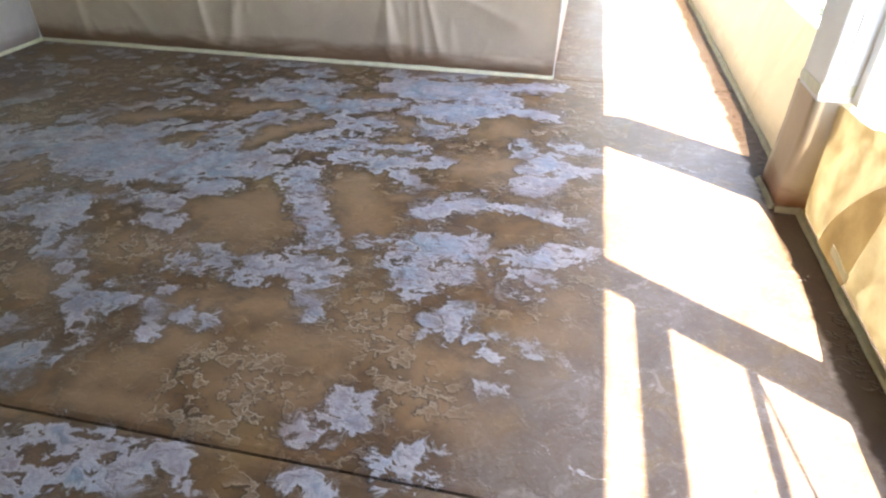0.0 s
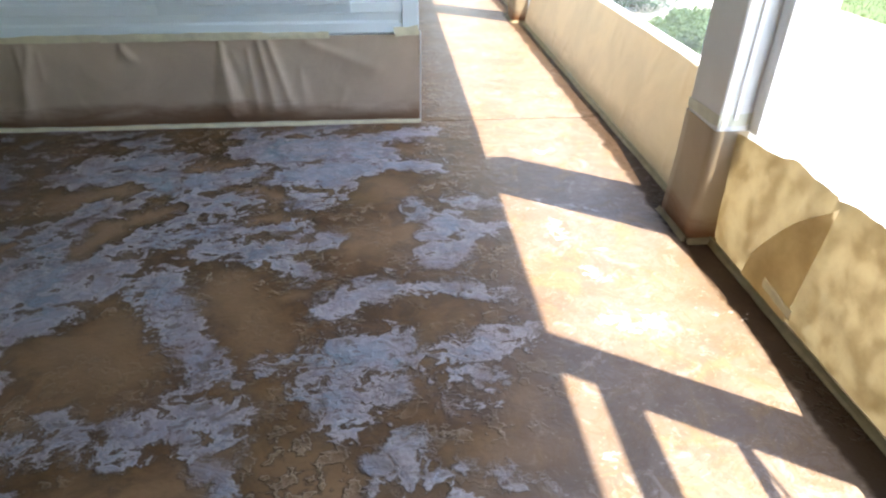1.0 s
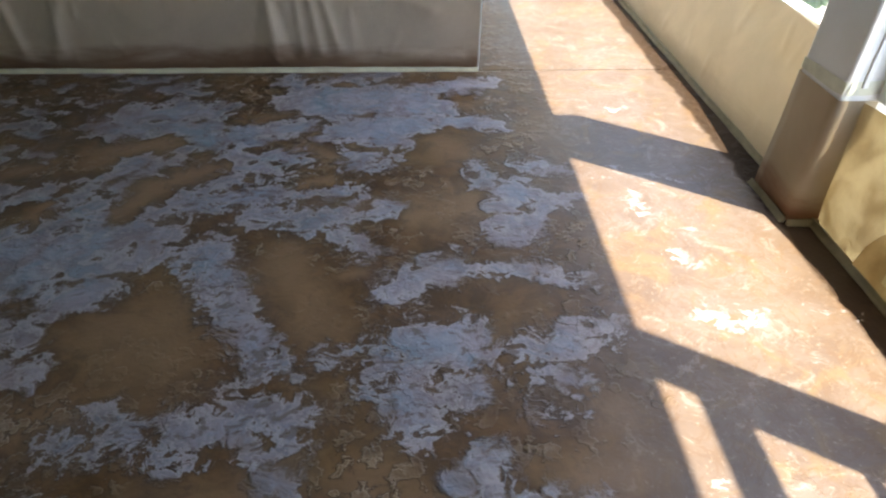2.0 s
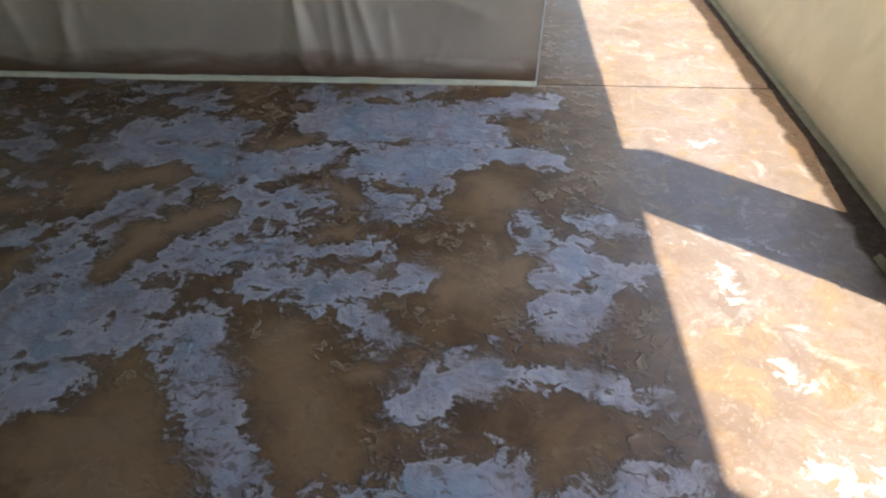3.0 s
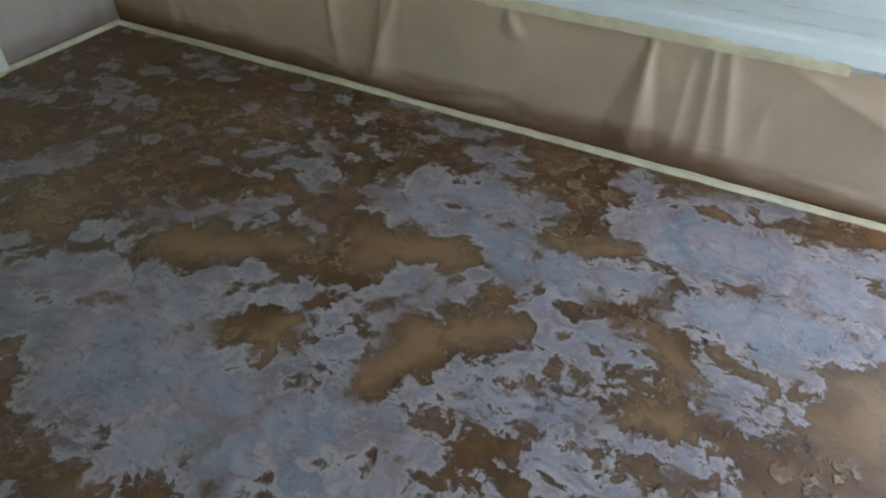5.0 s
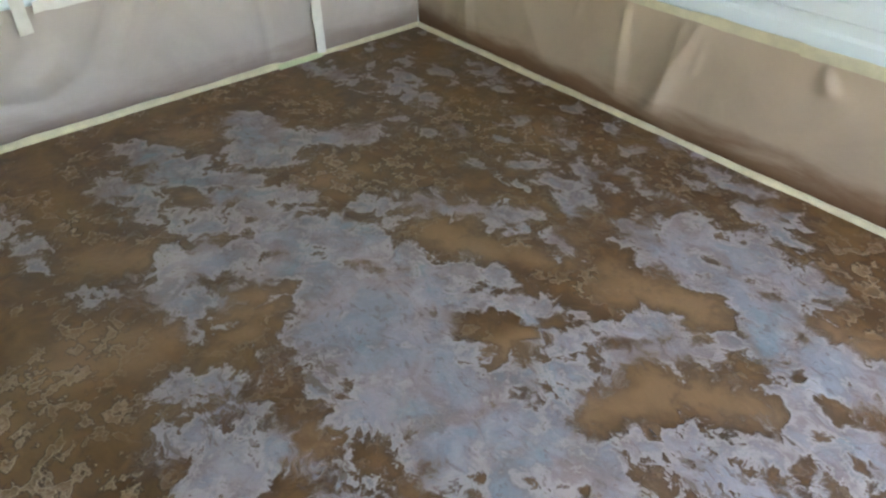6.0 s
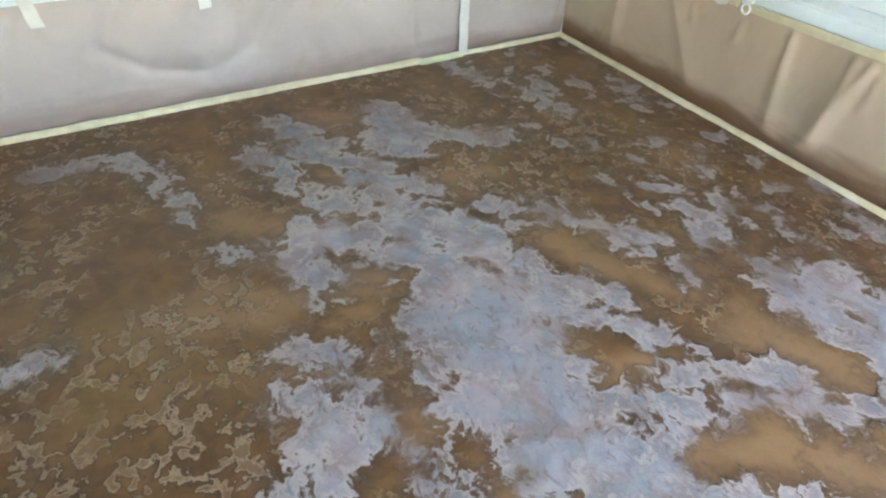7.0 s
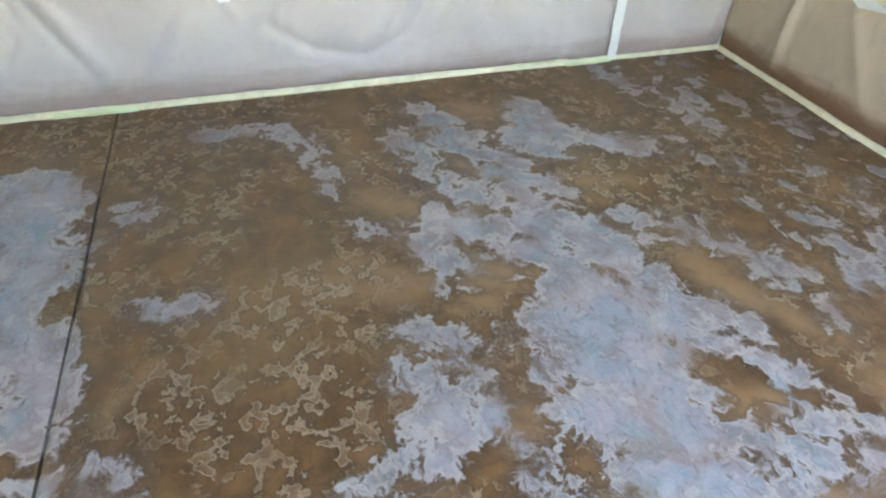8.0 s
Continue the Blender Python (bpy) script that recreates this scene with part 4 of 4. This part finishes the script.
west_end = paper_sheet("masking_paper", KRAFT_PALE, (-3.604, 5.11, 0.004), (0, 1, 0), (1, 0, 0), 0.9, 0.475, [(0.75, 0.45, 0.83, 0.2, 0.03, 0.02), (0.83, 0.2, 0.8, 0.05, 0.03, 0.02)], 0.02, 4.0)
tagged(west_end, "short sheet of pale kraft paper in the corner", "masking paper")

def out_lean(u):
    """The sheet leans out over the low kerb wall, less so where it meets the column."""
    return -0.13 - 0.11 * min(u / 0.6, 1.0)


def belly(u):
    """Held in at both ends, bowing outwards between them."""
    return 0.04 - 0.145 * math.sin(math.pi * min(max(u / 1.1, 0.0), 1.0)) ** 0.8


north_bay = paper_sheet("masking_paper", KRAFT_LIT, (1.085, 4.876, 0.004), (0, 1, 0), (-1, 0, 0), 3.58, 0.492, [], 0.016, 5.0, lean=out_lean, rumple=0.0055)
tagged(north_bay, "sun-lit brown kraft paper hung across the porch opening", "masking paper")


def ragged_top(u):
    tab = 0.018 * math.exp(-(((u - 0.78) / 0.05) ** 2))
    return 0.44 + tab + 0.014 * noise.noise((u * 3.6, 1.0, 7.0)) + 0.006 * noise.noise((u * 19.0, 2.0, 7.0))


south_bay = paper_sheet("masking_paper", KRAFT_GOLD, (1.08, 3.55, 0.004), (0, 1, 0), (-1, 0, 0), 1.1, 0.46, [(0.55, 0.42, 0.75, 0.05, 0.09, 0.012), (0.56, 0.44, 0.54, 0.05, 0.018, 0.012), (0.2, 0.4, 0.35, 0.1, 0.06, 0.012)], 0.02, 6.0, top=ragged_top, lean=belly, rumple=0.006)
tagged(south_bay, "sun-lit kraft paper with a wavy torn top across the opening", "masking paper")


def curved_top(u):
    """The upper edge of the overlap: low at its end beside the column, rounding up to the seam."""
    k = min(max((0.275 - u) / 0.275, 0.0), 1.0)
    return 0.02 + 0.4 * k ** 0.55 + 0.006 * noise.noise((u * 12.0, 4.0, 1.0))


second_layer = paper_sheet("masking_paper", KRAFT_OVERLAP, (1.056, 4.09, 0.004), (0, 1, 0), (-1, 0, 0), 0.275, 0.44, [], 0.0125, 12.0, top=curved_top, lean=lambda u: belly(u + 0.54), rumple=0.003)
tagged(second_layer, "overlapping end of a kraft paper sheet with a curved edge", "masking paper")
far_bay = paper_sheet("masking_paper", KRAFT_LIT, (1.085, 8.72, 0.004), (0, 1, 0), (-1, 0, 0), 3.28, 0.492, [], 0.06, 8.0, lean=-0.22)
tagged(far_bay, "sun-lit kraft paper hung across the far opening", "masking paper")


# ---- porch column with wrapped foot and screen channels ----
def porch_column():
    c = thing("porch_column", "grey-white porch column, its foot wrapped in kraft paper", "column", "porch columns", at=(1.1275, 4.752, 0))
    hx, hy = 0.1425, 0.122
    part("shaft", block(-hx, -hy, 0, hx, hy, 2.47, 0.012, 3), POST, c)
    part("outer_trim", block(hx, -hy + 0.04, 0, hx + 0.055, hy, 2.47, 0.006), POST, c)
    # wrap: a ring of paper round three sides, slightly flared and creased
    rnd = random.Random(4)
    path = [(-hx + 0.13, hy + 0.003)] + [(-hx - 0.003, hy + 0.003)] + [(-hx - 0.003, hy - 2 * hy * k / 6) for k in range(1, 7)] + [(-hx + 0.12 * k / 4, -hy - 0.003) for k in range(1, 5)]
    rows = 15
    verts = []
    for j in range(rows):
        z = 0.445 * j / (rows - 1)
        for k, (x, y) in enumerate(path):
            d = (0.007 * noise.noise((k * 0.7, z * 5, 2.0)) + 0.014 * (1 - z / 0.445)) * (1 - z / 0.445)
            verts.append((x - (d if x < -hx + 0.05 else 0), y - (d if y < -hy else 0), z + 0.004))
    n = len(path)
    faces = [(j * n + k, j * n + k + 1, (j + 1) * n + k + 1, (j + 1) * n + k) for j in range(rows - 1) for k in range(n - 1)]
    wrap = from_arrays("paper_wrap", verts, faces, KRAFT_STAINED, c, True, "brown kraft paper wrap")
    tape("wrap_tape", TAPE_PALE, (-hx - 0.002, hy - 0.004, 0.458), (-hx - 0.002, -hy + 0.003, 0.464), (0, 0, 1), (-1, 0, 0), 0.04, 1, thick=0.0005, parent=wrap)
    tape("wrap_tape", TAPE_PALE, (-hx + 0.004, -hy - 0.002, 0.464), (-hx + 0.115, -hy - 0.002, 0.47), (0, 0, 1), (0, -1, 0), 0.045, 2, thick=0.0005, parent=wrap)
    part("screen_channel", block(-0.03, -hy - 0.06, 0.45, 0.03, -hy, 2.47, 0.004), ALU, c, "white aluminium channel")
    part("corner_rib", block(-0.095, -hy - 0.007, 0.49, -0.078, -hy, 2.47, 0.002), ALU, c, "white aluminium rib")
    part("screen_channel", block(-0.035, hy, 0.49, 0.01, hy + 0.045, 2.47, 0.004), ALU, c, "white aluminium channel")
    foot_tape("foot_tape", TAPE_GREY, (-hx - 0.016, hy + 0.01, 0), (-hx - 0.016, -hy - 0.012, 0), (-1, 0, 0), 0.02, 0.014, 5, wrap)
    foot_tape("foot_tape", TAPE_GREY, (-hx - 0.02, -hy - 0.016, 0), (-hx + 0.11, -hy - 0.016, 0), (0, -1, 0), 0.02, 0.014, 6, wrap)
    return c


column = porch_column()
copy_thing(column, pose(1.1275, 8.59, 0))

# insect screens in the openings
for x, y0, y1, z0 in ((1.195, 4.92, 8.44, 0.5), (1.195, 8.74, 12.0, 0.5), (1.16, 3.566, 4.57, 0.44)):
    screen = thing("insect_screen", "fine grey insect screen stretched across the porch opening", "screen", "insect screens", at=(x, (y0 + y1) / 2, z0))
    h = (y1 - y0) / 2
    cloth = part("mesh_cloth", block(-0.0005, -h, 0, 0.0005, h, 2.46 - z0), SCREEN, screen, "fine grey mesh")
    cloth.visible_shadow = False
    part("side_rail", block(-0.004, h - 0.01, 0.002, 0.004, h - 0.001, 2.46 - z0, 0.001), ALU, screen, "white aluminium rail")
    if z0 > 0.45:
        part("bottom_rail", block(0.012, -h, -0.024, 0.09, h, -0.008, 0.002), ALU, screen, "wide white aluminium sill rail")

# screen door beside the near post
post = tagged(part("door_post", block(1.11, 3.41, 0, 1.16, 3.565, 2.47, 0.003), ALU), "white aluminium door post", "post")
door = thing("screen_door", "white aluminium screen door standing closed", "door")
part("stile", block(1.128, 3.366, 0.02, 1.153, 3.406, 1.9, 0.003), ALU, door)
part("stile", block(1.128, 2.55, 0.02, 1.153, 2.6, 1.9, 0.003), ALU, door)
part("top_rail", block(1.128, 2.6, 1.778, 1.153, 3.366, 1.9, 0.003), ALU, door)
part("middle_rail", block(1.128, 2.6, 1.17, 1.153, 3.366, 1.195, 0.003), ALU, door)
part("kick_panel", block(1.134, 2.6, 0.02, 1.147, 3.366, 0.6, 0.003), ALU, door)
bm = bmesh.new()
bmesh.ops.create_cone(bm, cap_ends=True, segments=8, radius1=0.005, radius2=0.005, depth=1.0)
bmesh.ops.transform(bm, matrix=look((1.14, 2.96, 0.97), (1.14, 3.366, 1.16)) @ Matrix.Diagonal((1, 1, 0.95, 1)), verts=bm.verts)
part("brace_rod", bm, ALU, door)
header = tagged(part("door_header", block(1.12, 2.45, 1.905, 1.16, 3.41, 1.973, 0.003), ALU), "white aluminium header over the screen door", "header")
tagged(part("door_post", block(1.11, 2.45, 0, 1.16, 2.55, 1.905, 0.003), ALU), "white aluminium door post", "post")


# ---- tapes ----
def taped(ob, label, group="masking tape strips"):
    return tagged(ob, label, "masking tape", group)


CREAM = "cream masking tape along the top of the paper"
taped(tape("masking_tape", TAPE, (-3.58, 5.992, 0.466), (-2.55, 5.992, 0.462), (0, 0, 1), (0, -1, 0), 0.034, 11), CREAM)
taped(tape("masking_tape", TAPE, (-2.5, 5.99, 0.461), (-1.45, 5.99, 0.466), (0, 0, 1), (0, -1, 0), 0.03, 12), CREAM)
taped(tape("masking_tape", TAPE, (-1.62, 5.988, 0.462), (-0.46, 5.988, 0.468), (0, 0, 1), (0, -1, 0), 0.033, 13), CREAM)
taped(tape("masking_tape", TAPE, (-2.0, 5.986, 0.486), (-0.8, 5.986, 0.49), (0, 0, 1), (0, -1, 0), 0.015, 14), CREAM)
taped(tape("masking_tape", TAPE, (-0.13, 5.985, 0.468), (0.004, 5.985, 0.478), (0, 0, 1), (0, -1, 0), 0.05, 15), "short piece of cream tape on the house corner")
taped(tape("masking_tape", TAPE_WHITE, (-0.003, 5.994, 0.0), (0.003, 5.992, 0.5), (1, 0, 0), (0, -1, 0), 0.007, 16, wave=0.001), "narrow white tape edge down the corner of the paper")
taped(foot_tape("masking_tape", TAPE, (-3.57, 5.995, 0), (0.0, 5.995, 0), (0, -1, 0), 0.021, 0.01, 21), "cream masking tape along the foot of the wall")
taped(foot_tape("masking_tape", TAPE, (-3.577, 5.13, 0), (-3.577, 3.19, 0), (1, 0, 0), 0.024, 0.01, 22), "cream masking tape along the foot of the wall")
taped(foot_tape("masking_tape", TAPE, (-3.577, 5.985, 0), (-3.577, 5.12, 0), (1, 0, 0), 0.021, 0.008, 23), "cream masking tape along the foot of the wall")
taped(foot_tape("masking_tape", TAPE_GREEN, (-3.573, 5.36, 0), (-3.573, 5.115, 0), (1, 0, 0), 0.013, 0.015, 24), "yellow-green tape patch at the foot of the wall")
taped(foot_tape("masking_tape", TAPE, (-3.576, 3.2, 0), (-3.576, 0.3, 0), (1, 0, 0), 0.023, 0.009, 25), "cream masking tape along the foot of the wall")
taped(foot_tape("masking_tape", TAPE_GREEN, (-3.573, 3.18, 0), (-3.573, 2.86, 0), (1, 0, 0), 0.018, 0.016, 26), "yellow-green tape patch at the foot of the wall")
taped(foot_tape("masking_tape", TAPE_GREY, (1.074, 4.94, 0), (1.074, 8.43, 0), (-1, 0, 0), 0.02, 0.014, 27), "dark olive masking tape along the foot of the hung paper")
taped(foot_tape("masking_tape", TAPE_GREY, (1.066, 3.56, 0), (1.066, 4.62, 0), (-1, 0, 0), 0.02, 0.014, 28), "dark olive masking tape along the foot of the hung paper")
taped(foot_tape("masking_tape", TAPE_GREY, (1.074, 8.75, 0), (1.074, 12.0, 0), (-1, 0, 0), 0.02, 0.014, 29), "dark olive masking tape along the foot of the hung paper")
taped(tape("masking_tape", TAPE, (1.047, 4.225, 0.066), (1.047, 4.06, 0.052), (0, 0, 1), (-1, 0, 0), 0.032, 38), "short pale tape holding the overlapped paper")
taped(tape("masking_tape", TAPE_WHITE, (-3.566, 5.34, 0.02), (-3.575, 5.34, 0.49), (0, 1, 0), (1, 0, 0), 0.048, 31), "upright strip of white tape on the paper seam")
taped(tape("masking_tape", TAPE_WHITE, (-3.56, 4.15, 0.40), (-3.568, 4.16, 0.53), (0, 1, 0), (1, 0, 0), 0.045, 32), "loose strip of white tape over the paper's edge")
taped(tape("masking_tape", TAPE_WHITE, (-3.573, 4.22, 0.458), (-3.573, 5.1, 0.47), (0, 0, 1), (1, 0, 0), 0.04, 33), CREAM)
taped(tape("masking_tape", TAPE, (-3.573, 5.12, 0.462), (-3.573, 5.96, 0.47), (0, 0, 1), (1, 0, 0), 0.04, 35), CREAM)


taped(tape("masking_tape", TAPE_WHITE, (-2.92, 5.984, 0.445), (-2.6, 5.984, 0.458), (0, 0, 1), (0, -1, 0), 0.04, 36, wave=0.012), "torn white tape over the top of the paper")
taped(tape("masking_tape", TAPE_WHITE, (-3.56, 3.575, 0.405), (-3.568, 3.56, 0.53), (0, 1, 0), (1, 0, 0), 0.045, 37), "loose strip of white tape over the paper's edge")


# ---- small white clip on the siding ----
def siding_clip():
    bm = bmesh.new()
    for x, z, r in ((0, 0, 0.014), (0.006, 0.03, 0.011)):
        ring = []
        for i in range(20):
            a = i * math.tau / 20
            ring.append([bm.verts.new((x + (r + 0.004 * math.cos(b)) * math.cos(a), -0.006 + 0.004 * math.sin(b), z + (r + 0.004 * math.cos(b)) * math.sin(a))) for b in (0, 1.57, 3.14, 4.71)])
        for i in range(20):
            for k in range(4):
                p, q = ring[i], ring[(i + 1) % 20]
                bm.faces.new((p[k], p[(k + 1) % 4], q[(k + 1) % 4], q[k]))
    bmesh.ops.recalc_face_normals(bm, faces=bm.faces[:])
    ob = part("cable_clip", bm, PLASTIC)
    ob.location = (-2.506, 5.98, 0.474)
    ob.scale = (1.3, 1.3, 1.3)
    return tagged(ob, "small white plastic clip at the paper's top edge", "clip")


siding_clip()


# ---- planting ----
def leaves(name, n, centre, radii, size, material, parent, seed, shell=0.55, clumps=0):
    """Many small folded leaves scattered through a lumpy crown."""
    r = np.random.RandomState(seed)
    d = r.normal(size=(n, 3))
    d /= np.linalg.norm(d, axis=1)[:, None]
    lump = np.array([1 + 0.28 * noise.noise(Vector(v) * 2.2 + Vector((seed, 0, 0))) + 0.12 * noise.noise(Vector(v) * 6) for v in d])
    c = np.array(centre) + d * np.array(radii) * (lump * (shell + (1 - shell) * r.rand(n) ** 0.5))[:, None]
    a = r.normal(size=(n, 3))
    a /= np.linalg.norm(a, axis=1)[:, None]
    b = np.cross(a, d + 0.6 * r.normal(size=(n, 3)))
    b /= np.linalg.norm(b, axis=1)[:, None] + 1e-9
    s = (size * (0.6 + 0.8 * r.rand(n)))[:, None]
    v = np.stack([c - a * s, c + b * s * 0.4, c + a * s, c - b * s * 0.4], 1).reshape(-1, 3)
    i = np.arange(n) * 4
    return from_arrays(name, v, np.stack([i, i + 1, i + 2, i + 3], 1), material, parent)


def stems(parent, base, height, spread, count, radius, seed):
    rnd = random.Random(seed)
    bm = bmesh.new()
    for k in range(count):
        a = k * math.tau / count + rnd.uniform(-0.4, 0.4)
        tip = Vector((math.cos(a) * spread, math.sin(a) * spread, height * rnd.uniform(0.7, 1.0)))
        m = look(Vector(base) + tip / 2, Vector(base) + tip) @ Matrix.Diagonal((1, 1, 1, 1))
        bmesh.ops.create_cone(bm, cap_ends=True, segments=7, radius1=radius * 0.4, radius2=radius, depth=tip.length, matrix=m)
    return part("branches", bm, BARK, parent)


def shrub(x, y, r, h, seed, n=22000):
    s = thing("shrub", "rounded green shrub beside the concrete walk", "shrub", "shrubs outside", at=(x, y, -0.16))
    stems(s, (0, 0, 0), h * 0.8, r * 0.5, 7, 0.016, seed)
    leaves("foliage", n, (0, 0, h * 0.52), (r, r, h * 0.5), 0.016, LEAF, s, seed)
    return s


def dark_shrub(x, y, r, h, seed):
    s = thing("conifer_shrub", "dark blue-green conifer shrub beyond the walk", "shrub", "conifer shrubs outside", at=(x, y, -0.16))
    stems(s, (0, 0, 0), h * 0.8, r * 0.35, 7, 0.02, seed)
    for k in range(3):
        w = r * (1.0 - 0.27 * k)
        leaves("foliage", 4000, (0, 0, h * (0.3 + 0.25 * k)), (w, w, h * 0.3), 0.03, CONIFER, s, seed + k, 0.4)
    return s


shrub(2.15, 7.3, 0.37, 0.47, 3)
dark_shrub(2.55, 9.7, 0.62, 1.15, 7)
dark_shrub(2.2, 11.2, 0.7, 1.4, 11)


def tree(x, y, h, r, seed):
    t = thing("tree", "leafy green tree; the unseen eastern row is added to block sky", "tree", "trees outside", at=(x, y, -0.16))
    rnd = random.Random(seed)
    bm = bmesh.new()
    bmesh.ops.create_cone(bm, cap_ends=True, segments=12, radius1=0.2, radius2=0.1, depth=h * 0.6, matrix=Matrix.Translation((0, 0, h * 0.3)))
    part("trunk", bm, BARK, t)
    stems(t, (0, 0, h * 0.42), h * 0.35, r * 0.6, 6, 0.07, seed)
    for k in range(7):
        a = k * 0.9
        q = (math.cos(a) * r * 0.55 * (k > 0), math.sin(a) * r * 0.55 * (k > 0), h * (0.5 + 0.07 * k))
        leaves("crown", 1500, q, (r * 0.6, r * 0.6, r * 0.45), 0.1, TREE_LEAF, t, seed + k, 0.3)
    return t


tree(5.2, 19.0, 5.0, 2.4, 21)
tree(8.5, 17.0, 5.5, 2.6, 41)
tree(3.0, 24.0, 6.0, 2.8, 61)
tree(12.5, 20.0, 6.0, 2.8, 81)
# unseen row of the same trees across the lawn, added to block low eastern sky
sky_block_row = tree(16.0, -14.0, 7.2, 3.0, 101)
for k in range(1, 9):
    copy_thing(sky_block_row, pose(16.0 + 1.2 * math.sin(k * 2.3), -14.0 + 4.0 * k, -0.16, 0, 0, 77 * k))

# grass blades on the near lawn
gr = np.random.RandomState(5)
count = 9000
gx, gy = 4.82 + 3.5 * gr.rand(count), 6.5 + 7.0 * gr.rand(count)
ga, gh = gr.rand(count) * math.tau, 0.03 + 0.05 * gr.rand(count)
gb = np.stack([gx, gy, np.full(count, -0.161)], 1)
side = np.stack([np.cos(ga), np.sin(ga), np.zeros(count)], 1) * 0.006
tipv = gb + np.stack([np.sin(ga) * 0.02, np.cos(ga) * 0.02, gh], 1)
gi = np.arange(count) * 3
grass = from_arrays("grass", np.stack([gb - side, gb + side, tipv], 1).reshape(-1, 3), np.stack([gi, gi + 1, gi + 2], 1), GRASS)
tagged(grass, "short green lawn grass", "grass", kind="stuff")
